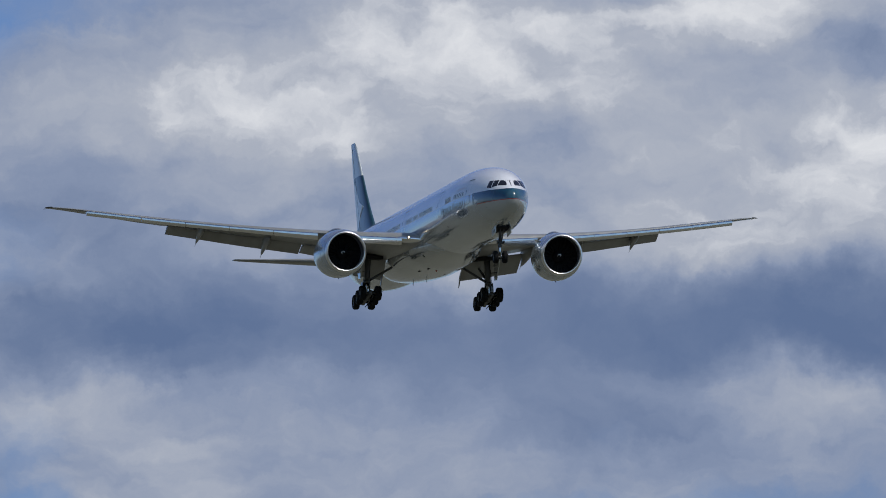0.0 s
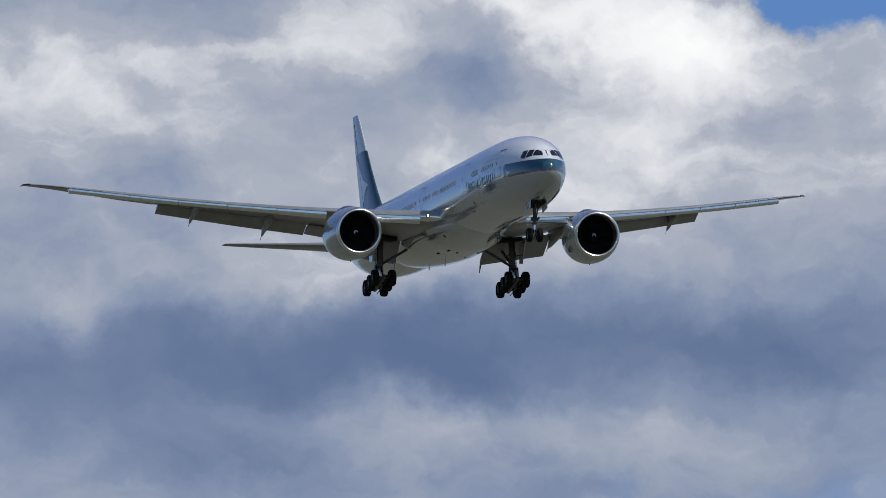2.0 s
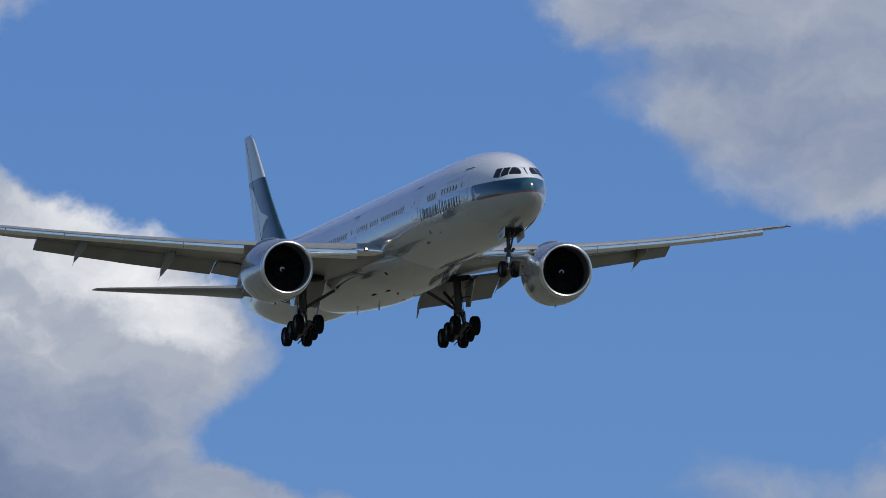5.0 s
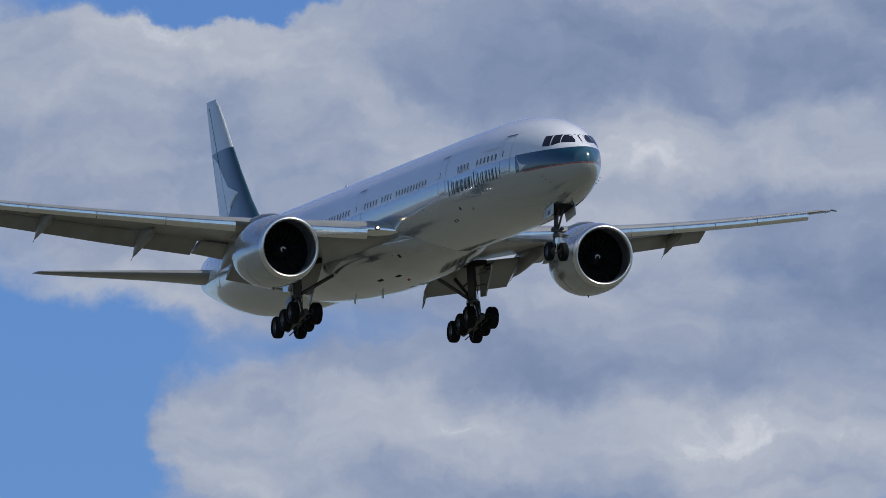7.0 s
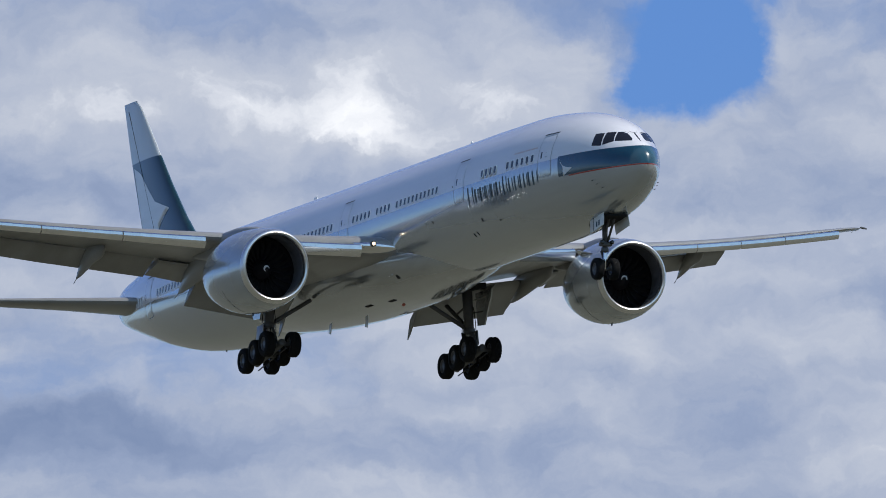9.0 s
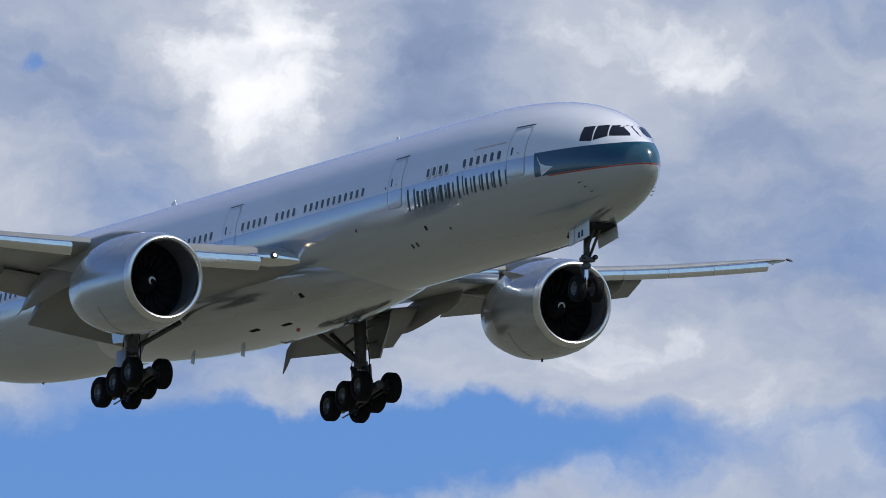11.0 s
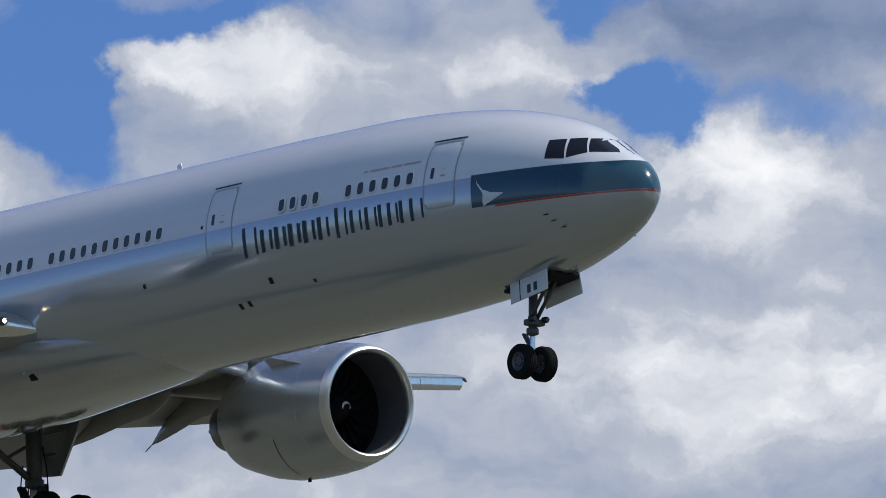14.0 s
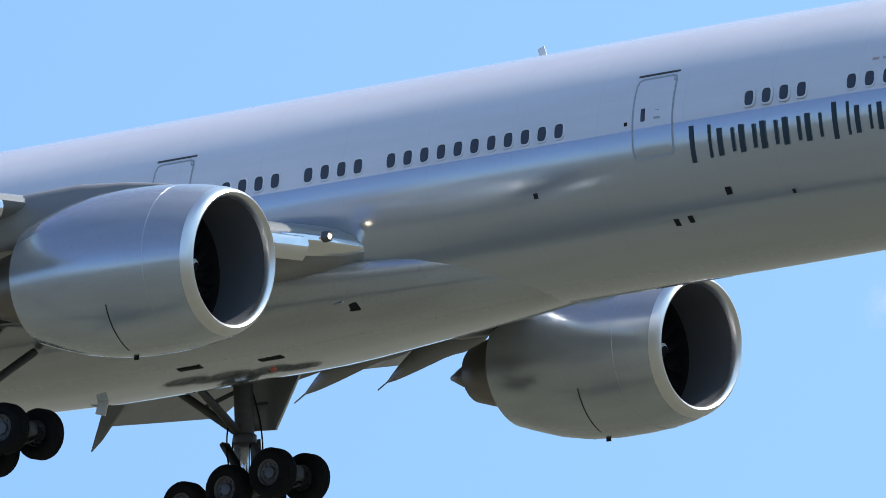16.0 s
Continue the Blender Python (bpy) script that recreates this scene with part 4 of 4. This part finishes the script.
def make_main_gear(side):
    gx, gy, gz = MAIN_X, 5.5 * side, MAIN_Z
    gear = holder("main_landing_gear", plane, "lowered six-wheel main landing gear", Matrix.Translation((gx, gy, gz)))
    up = 3.55
    part("shock_strut", rod((0.12, .1 * -side, up), (0.03, 0, 1.35), .27, .25, 20), STEEL, gear, "grey steel shock strut")
    part("piston", rod((0.03, 0, 1.4), (0, 0, .0), .155, n=20), CHROME, gear, "bright chrome piston")
    part("strut_collar", rod((0.03, 0, 1.52), (0.03, 0, 1.28), .31, n=20), STEEL, gear)
    tilt = pose(0, 0, 0, 0, TRUCK_TILT, 0)
    part("truck_beam", rod((1.85, 0, 0), (-1.85, 0, 0), .2, n=16), STEEL, gear, "", m=tilt)
    part("truck_pivot", rod((0, -.3, 0), (0, .3, 0), .27, n=16), STEEL, gear)
    for ax in (-1.48, 0, 1.48):
        part("axle", rod((ax, -.85, 0), (ax, .85, 0), .1), STEEL, gear, "", m=tilt)
        part("brake_rod", rod((ax + .1, .3, -.22), (ax - .9, .3, -.2), .035), STEEL, gear, "", m=tilt)
    tyre, rim = tyre_mesh(.66, .54), rim_mesh(.66, .54)
    tyre_ob = rim_ob = None
    for ax in (-1.48, 0, 1.48):
        for wy in (-.7, .7):
            mm = tilt @ pose(ax, wy, 0)
            if tyre_ob is None:
                tyre_ob = part("tyre", tyre, RUBBER, gear, "black ribbed rubber tyre", m=mm)
                rim_ob = part("wheel_rim", rim, RIM, gear, "grey metal wheel rim", m=mm)
            else:
                for src in (tyre_ob, rim_ob):
                    c = new(src.name.split(".")[0], src.data)
                    c.parent, c.matrix_basis = gear, mm
                    tagged(c, src["label"])
    # braces, torque links, hoses and doors
    part("drag_brace", rod((-.05, 0, 1.5), (-2.25, -.5 * side, 3.2), .11), STEEL, gear)
    part("side_brace", rod((0, -.05 * side, 1.45), (.1, -2.3 * side, 2.75), .11), STEEL, gear)
    part("jury_strut", rod((-1.1, -.25 * side, 2.35), (.05, 0, 2.75), .06), STEEL, gear)
    part("torque_link", slab((.14, .34, .95), pose(-.42, 0, .98, 0, -32, 0), .05), STEEL, gear)
    part("torque_link", slab((.14, .34, .8), pose(-.45, 0, .45, 0, 35, 0), .05), STEEL, gear)
    part("truck_positioner", rod((.18, .12, 1.35), (.95, .1, .18), .075), STEEL, gear)
    for k, (a, b) in enumerate((((.2, .2, 2.6), (.35, .22, .3)), ((-.25, .2, 2.2), (-.55, .25, .5)), ((-.3, -.2, 2.0), (-.2, -.24, .2)))):
        pts = [Vector(a).lerp(Vector(b), u / 7) + Vector((.16 * math.sin(math.pi * u / 7) * (1 if k == 0 else -1), 0, 0)) for u in range(8)]
        bm = bmesh.new()
        for p, q in zip(pts, pts[1:]):
            rod(p, q, .022, n=7, bm=bm)
        part("brake_hose", bm, RUBBER, gear)
    door = bmesh.new()
    edge = [(1.45, 3.45), (1.35, 3.0), (.55, 1.65), (-.35, 1.72), (-.75, 3.45)]
    sides = [[door.verts.new((a, (.62 + d + (b - 1.6) * .05) * side, b)) for a, b in edge] for d in (0, .08)]
    for ring in sides:
        door.faces.new(ring)
    for i in range(len(edge)):
        door.faces.new((sides[0][i], sides[0][(i + 1) % len(edge)], sides[1][(i + 1) % len(edge)], sides[1][i]))
    bmesh.ops.recalc_face_normals(door, faces=door.faces[:])
    part("strut_door", door, FAIRING, gear, "silver grey door on the strut", False)
    part("door_link", rod((0, .1 * side, 2.3), (.3, .66 * side, 2.4), .04), STEEL, gear)
    part("strut_door_inner", slab((.9, .06, .75), pose(-.2, .4 * side, 1.05, 4 * side, 0, 0), .03), GREY, gear)
    part("hinged_door", slab((1.7, .9, .06), pose(-.1, .95 * side, 3.42, 52 * side, 0, 0), .02), GREY, gear)
    # no hollow here: a black slab at the strut's head gives the well's shade
    part("wheel_well_shade", slab((2.6, 1.9, .3), pose(-.2, -.35 * side, 3.62, 5 * side, 3, 0), .05), DARK, gear, "near-black slab as the shade of the open wheel well")
    return gear


def make_nose_gear():
    gear = holder("nose_landing_gear", plane, "lowered two-wheel nose landing gear", Matrix.Translation((NOSE_X, 0, NOSE_Z)))
    part("shock_strut", rod((.12, 0, 2.7), (.03, 0, .95), .14, .13, 18), STEEL, gear, "grey steel nose strut")
    part("piston", rod((.03, 0, 1.0), (0, 0, -.02), .085, n=16), CHROME, gear)
    part("strut_collar", rod((.03, 0, 1.06), (.03, 0, .86), .19, n=16), STEEL, gear)
    part("axle", rod((0, -.55, 0), (0, .55, 0), .08), STEEL, gear)
    tyre, rim = tyre_mesh(.545, .40), rim_mesh(.545, .40)
    a = part("tyre", tyre, RUBBER, gear, "black ribbed rubber tyre", m=pose(0, -.42, 0))
    b = part("wheel_rim", rim, RIM, gear, "grey metal wheel rim", m=pose(0, -.42, 0))
    for src in (a, b):
        c = new(src.name.split(".")[0], src.data)
        c.parent, c.matrix_basis = gear, pose(0, .42, 0)
        tagged(c, src["label"])
    part("torque_link", slab((.08, .2, .55), pose(-.2, 0, .72, 0, -35, 0), .03), STEEL, gear)
    part("torque_link", slab((.08, .2, .5), pose(-.2, 0, .33, 0, 35, 0), .03), STEEL, gear)
    part("drag_brace", rod((.06, .12, 1.3), (1.1, .14, 2.5), .06), STEEL, gear)
    part("drag_brace", rod((.06, -.12, 1.3), (1.1, -.14, 2.5), .06), STEEL, gear)
    part("steering_unit", slab((.34, .62, .2), pose(.12, 0, 1.22), .05), STEEL, gear)
    for y in (-.26, .26):
        part("taxi_lamp", turned([(.16, 0), (.15, .07), (.1, .1), (-.06, .1), (-.1, .05), (-.1, 0)], 16, pose(.3, y, 1.3)), GLASS, gear, "round unlit taxi lamp")
    for sgn, name in ((-1, "starboard"), (1, "port")):
        door = part("gear_door", slab((1.75, .05, .80), pose(.68, .66 * sgn, 2.26, 5 * sgn, -8, 0), .03), BODY2, gear, "silver grey nose gear door")
        if sgn < 0:
            # two unread marks on the door
            for dx in (.72, 1.02):
                part("door_mark", slab((.16, .012, .27), pose(dx, -.705, 2.12 + .14 * (dx - .7), -5, -8, 0), .004), LETTER, gear, "dark painted bar")
            part("door_joint", slab((.03, .012, .78), pose(.28, -.692, 2.2, -5, -8, 0), .004), DARK, gear)
    # black slab between the doors, colouring in the nose well's shade
    part("wheel_well_shade", slab((2.3, 1.1, .12), pose(.5, 0, 2.36, 0, -6, 0), .03), DARK, gear, "near-black slab as the shade of the open wheel well")
    return gear


def make_body():
    us = [0.0, .03, .07, .12, .18, .25] + list(np.linspace(.35, 3.4, 42)) + [4, 4.8, 5.6, 6.4, 6.9] + list(np.linspace(7.05, 8.4, 20)) + [math.sqrt(71.3 - NOSE)]
    rings = []
    for u in us[1:]:
        rings.append([hull(u * u, 2 * math.pi * k / 72) for k in range(72)])
    bm = loft(rings)
    for f in bm.faces:
        if len(f.verts) > 4:
            bmesh.ops.poke(bm, faces=[f])
            break
    part("fuselage", bm, BODY, plane, "white and silver fuselage with teal nose band")

    # wing-to-body fairing
    ss = np.linspace(21.5, 48.5, 28)
    low = smooth([21.5, 24, 27.4, 31, 37, 41, 45, 48.5], [-3.0, -3.2, -3.42, -3.62, -3.66, -3.55, -3.3, -2.95])
    wide = smooth([21.5, 24, 27.4, 31, 37, 41, 45, 48.5], [1.5, 2.2, 2.85, 3.4, 3.58, 3.4, 2.9, 2.0])
    rings = []
    for s in ss:
        mid = -1.9 + .35 * min(max((s - 26) / 7, 0), 1)
        h, w = mid - float(low(s)), float(wide(s))
        top = .3 + .4 * min(max((s - 25) / 8, 0), 1)
        rings.append([Vector((-s, w * math.copysign(abs(math.cos(a)) ** .9, math.cos(a)), mid + (h if math.sin(a) < 0 else top) * math.copysign(abs(math.sin(a)) ** .9, math.sin(a))))
                      for a in np.linspace(0, 2 * math.pi, 48, False)])
    fair = part("belly_fairing", loft(rings), FAIRING, plane, "silver grey wing-to-body fairing")
    for side in (-1, 1):
        part("ram_air_inlet", sharpen(slab((.75, .3, .26), pose(-27.6, 2.28 * side, -2.72, 42 * side, 0, 0), .05)), DARK, fair, "dark ram air inlet")
        part("inlet_flap", slab((.95, .05, .34), pose(-28.0, 2.45 * side, -2.6, 42 * side, 0, 6 * side), .02), FAIRING, fair)
    for x, y, z in ((-31.0, -1.2, -3.52), (-33.4, -1.5, -3.49), (-35.2, 1.1, -3.56)):
        part("belly_vent", slab((.75, .2, .05), pose(x, y, z, 10 if y > 0 else -10, 0, 0), .02), DARK, fair)
    part("red_beacon", turned([(0, .1), (.05, .09), (.1, .05), (.11, 0)], 14, pose(-31.6, -.35, -3.60, 0, 90, 0)), RED, fair, "red belly beacon")
    part("belly_antenna", slab((.34, .03, .42), pose(-37.5, 0, -3.80, 0, 18, 0), .012), WHITE, fair)
    part("belly_antenna", slab((.34, .03, .42), pose(-41.5, -.4, -3.65, 0, 18, 0), .012), WHITE, fair)

    # cockpit windows
    for side in (-1, 1):
        for corners in COCKPIT:
            part("cockpit_window", shape_on_skin(corners, .014, side), GLASS, plane, "dark cockpit window pane")
    # cabin windows
    ring = bmesh.new()
    outline = []
    for k in range(20):
        a = 2 * math.pi * k / 20
        outline.append((math.copysign(abs(math.cos(a)) ** .6, math.cos(a)), math.copysign(abs(math.sin(a)) ** .6, math.sin(a))))
    rows = [[ring.verts.new((x * w, y, z * h)) for x, z in outline] for w, h, y in ((.185, .245, .03), (.175, .235, -.008), (.14, .195, -.012), (.135, .19, .0))]
    for a, b in zip(rows, rows[1:]):
        for i in range(20):
            ring.faces.new((a[i], a[(i + 1) % 20], b[(i + 1) % 20], b[i]))
    f = ring.faces.new(rows[-1])
    bmesh.ops.recalc_face_normals(ring, faces=ring.faces[:])
    f.material_index = 1
    me = bpy.data.meshes.new("cabin_window")
    ring.to_mesh(me)
    ring.free()
    me.materials.append(WHITE), me.materials.append(PANE)
    stations = [8.39 + .533 * k for k in range(6)] + [14.15 - .533 * k for k in range(4)] + [20.11 + .533 * k for k in range(11)]
    stations += [26.5 + .533 * k for k in range(4)] + [29.17 + .533 * k for k in range(5)] + [34.3 + .533 * k for k in range(24)] + [50.7 + .533 * k for k in range(18)] + [63.0 + .533 * k for k in range(4)]
    for side in (-1, 1):
        for s in stations:
            p, q = skin(s, .6, .004, side), skin(s, .72, .004, side)
            p2 = skin(s + .3, .6, .004, side)
            ux = (p - p2).normalized() * (1 if side < 0 else -1)
            uz = (q - p).normalized()
            uy = uz.cross(ux)
            m = Matrix((ux, uy, uz)).transposed().to_4x4()
            m.translation = p
            w = new("cabin_window", me)
            w.parent, w.matrix_basis = plane, m
    # doors
    for side in (-1, 1):
        for s0 in (6.55, DOOR2, 32.0, 48.2, 61.2):
            z0, z1 = (-.44, 1.56)
            seam = part("door", on_skin(s0 - .05, s0 + 1.25, z0 - .05, z1 + .05, .006, side, 8, 12, .16), SEAM, plane, "white cabin door, shut")
            part("door_panel", on_skin(s0, s0 + 1.20, z0, z1, .016, side, 8, 12, .14), BODY, seam)
            part("door_window", on_skin(s0 + .80, s0 + 1.0, .42, .84, .024, side, 4, 6, .08), PANE, seam, "small dark door window")
            part("door_handle", on_skin(s0 + .3, s0 + .62, .46, .56, .026, side, 3, 3), SEAM, seam)
            part("door_handle", on_skin(s0 + .36, s0 + .56, .68, .74, .024, side, 3, 2), SEAM, seam)
            part("rain_gutter", on_skin(s0 - .05, s0 + 1.25, z1 + .10, z1 + .16, .035, side, 6, 2), STEEL, seam)
    # plain teal bars in place of the name along the side
    s = 16.1
    for k, (w, tall) in enumerate(((.86, 1), (.62, 0), (.6, 0), (.62, 0), (.64, 0), (.6, 0), (None, 0), (.62, 1), (.6, 0), (.62, 0), (.28, 0), (.52, 0), (.28, 0), (.7, 0))):
        if w is None:
            s -= .16
            continue
        z0, z1 = (-.78, .14) if tall else (-.72, -.03)
        # each place holds a broad and a slim bar
        for side in (-1, 1):
            part("name_bar", on_skin(s - w * .26, s - w * .26 + .15, z0, z1, .012, side, 2, 4), LETTER, plane, "dark teal painted bar")
            if w > .4:
                part("name_bar", on_skin(s - w * .86, s - w * .86 + .09, z0 + .05, z1 - .04, .012, side, 2, 4), LETTER, plane, "slim dark teal painted bar")
        s -= w + .055
    for a, b in ((8.05, 8.75), (8.85, 9.3), (9.4, 10.2), (10.3, 10.5)):
        part("small_mark", on_skin(a, b, 1.06, 1.13, .01, -1, 3, 2), FAINT, plane, "faint reddish painted bar")
    # pale brush mark at the end of the nose band
    for side in (-1, 1):
        part("nose_mark", shape_on_skin([(5.74, .36), (5.62, .08), (5.42, -.14), (5.12, -.26), (4.63, -.33), (4.9, -.44), (5.18, -.55), (5.47, -.66), (5.30, -.5), (5.22, -.38), (5.44, -.22), (5.62, 0.02)], .014, side, 2),
             WHITE, plane, "pale brush-stroke mark")
    # small fittings
    part("top_antenna", slab((.22, .03, .34), pose(-22.85, 0, 3.36, 0, -18, 0), .01), WHITE, plane, "white blade antenna")
    part("top_antenna", slab((.42, .04, .5), pose(-44.0, 0, 3.33, 0, -16, 0), .015), WHITE, plane)
    part("belly_antenna", slab((.5, .05, .5), pose(-57.0, 0, -2.5, 0, 25, 0), .015), GREY, plane)
    for side in (-1, 1):
        for s, z in ((3.36, -1.15), (3.17, -1.34), (2.95, -1.54)):
            p = skin(s, z, .05, side)
            part("pitot_probe", rod(p, p + Vector((.2, 0, 0)), .016, n=8), DARK, plane)
        for s, z, r in ((21.0, -.92, .07), (15.2, -1.55, .09), (17.1, -2.05, .08), (16.65, -2.03, .08), (13.3, -1.8, .05), (18.0, .47, .05)):
            part("drain_port", on_skin(s - r, s + r, z - r, z + r, .014, side, 3, 3), DARK, plane)


FIN_LE = smooth([2.0, 3.2, 12.0], [57.8, 60.05, 68.6])
FIN_TE = smooth([2.0, 5.0, 8.8, 12.0], [67.6, 68.5, 69.8, 70.7])


def fin_side(s, z, out, side):
    """A point on the fin's flank."""
    a, c = float(FIN_LE(z)), float(FIN_TE(z) - FIN_LE(z))
    u = min(max((s - a) / c, 0), 1)
    t = 5 * 0.1 * (0.2969 * math.sqrt(u) - 0.126 * u - 0.3516 * u**2 + 0.2843 * u**3 - 0.1026 * u**4) * c
    return Vector((-s, (t + out) * side, z))


def make_tail():
    rings = []
    for z in (2.0, 2.6, 3.2, 5, 7, 9, 10.5, 11.6, 11.95, 12.05):
        a, b = float(FIN_LE(z)), float(FIN_TE(z))
        k = 0.1 if z < 11.7 else 0.06 if z < 12 else 0.02
        rings.append([Vector((p.x, p.z, z)) for p in section(a + (0 if z < 11.9 else .25), b, 0, 0, k, 0, 14, 0)])
    fin = part("fin", loft(rings), FIN, plane, "teal tail fin with a pale brush stroke and pale top")
    for side in (-1, 1):
        bm = bmesh.new()
        f = bm.faces.new([bm.verts.new((a, 0, b)) for a, b in ((69.4, 8.5), (68.2, 8.05), (67.0, 7.05), (66.0, 6.3), (63.9, 5.7), (64.95, 5.25), (65.6, 4.7), (66.6, 4.1), (68.1, 4.0), (68.4, 5.1), (68.9, 6.8))])
        bmesh.ops.triangulate(bm, faces=[f])
        bmesh.ops.subdivide_edges(bm, edges=bm.edges[:], cuts=3, use_grid_fill=True)
        for v in bm.verts:
            v.co = fin_side(v.co.x, v.co.z, .006 if v.is_boundary else .014, side)
        bmesh.ops.recalc_face_normals(bm, faces=bm.faces[:])
        part("fin_mark", bm, WHITE, fin, "pale brush-stroke mark")
        part("rudder_hinge", rod(fin_side(65.6, 3.6, .0, side), fin_side(69.9, 11.6, .0, side), .02), DARK, fin)
    for side in (-1, 1):
        rings = []
        for y, a, b, z in ((.4, 62.8, 69.9, .95), (1.5, 63.8, 70.2, 1.05), (4, 66.0, 70.7, 1.3), (8, 69.1, 71.9, 1.62), (10.2, 70.75, 72.5, 1.8), (10.65, 71.15, 72.5, 1.84), (10.77, 71.6, 72.45, 1.85)):
            rings.append([Vector((p.x, p.y * side, p.z)) for p in section(a, b, y, z - .35, .12, -1.5, 12, -.01)])
        part("tailplane", loft(rings), GREY, plane, "grey horizontal tailplane")
    part("tail_cone_outlet", rod((-71.3, 0, 1.3), (-71.75, 0, 1.34), .24, .18), HOT, plane)


DOOR2 = 16.56
ENGINE_X, ENGINE_Z = -25.42, -2.70
MAIN_X, MAIN_Z, TRUCK_TILT = -37.2, -5.5, -10.0
NOSE_X, NOSE_Z = -6.05, -5.15
BODY2 = plain("gear_door_paint", (0.62, 0.63, 0.62), 0.35, 0, 0.2, 2.0, 0.2)
COCKPIT = [
    [(1.10, .58), (1.93, 1.14), (2.31, 1.14), (2.03, .65)],
    [(2.07, .64), (2.38, 1.17), (2.80, 1.17), (2.62, .52)],
    [(2.67, .50), (2.88, 1.17), (3.40, 1.18), (3.30, .56)],
]
make_body()
for one in (-1, 1):
    make_wing(one)
fans = [make_engine(one) for one in (-1, 1)]
for one in (-1, 1):
    make_main_gear(one)
make_nose_gear()
make_tail()

# ---- the ground, a plain field out to the horizon ----
g = bmesh.new()
bmesh.ops.create_circle(g, cap_ends=True, radius=4900, segments=96)
ground = part("ground", g, grass(), None, "dry grass airfield", False)
tagged(ground, category="ground", kind="structure")


# the flight: cubic in time, the place of a point 25 m aft of the nose and 1 m under the axis; then heading, nose-up and roll
FLIGHT_X = [-1548.11, 77.9146, 0.0504607, 0.00604377]
FLIGHT_Y = [317.165, 1.09243, -0.0696638, 0.0124296]
FLIGHT_Z = [151.445, -4.95391, -0.0171675, -0.000791495]
HEADING = [0.194572, -0.129879, 0.051837, -0.003228]
NOSE_UP = [0.966204, 0.170015, -0.0357049, 0.00203213]
ROLL = [0.384604, -0.084703, 0.00112152, 0.000145406]


# a late bank to port, which the pilot takes out again
BANK = smooth([0, 12, 12.5, 13, 13.5, 14, 14.5, 15, 15.5, 16], [0, 0, -0.15, -0.4, -0.6, -1.0, -1.6, -1.5, -0.7, -0.25])


def motions():
    rows = []
    for k in range(65):
        t = k / 4
        x, y, z, h, p, r = (sum(c * t**i for i, c in enumerate(cs)) for cs in (FLIGHT_X, FLIGHT_Y, FLIGHT_Z, HEADING, NOSE_UP, ROLL))
        rows.append((t, pose(x, y, z, r + float(BANK(t)), -p, h) @ Matrix.Translation((25, 0, 1))))
    walk(plane, rows)
    # both fans turn
    for n, fan in enumerate(fans):
        rest = fan.matrix_basis.copy()
        walk(fan, [(k / 10, rest @ pose(0, 0, 0, -72 * k - 40 * n)) for k in range(161)])


motions()
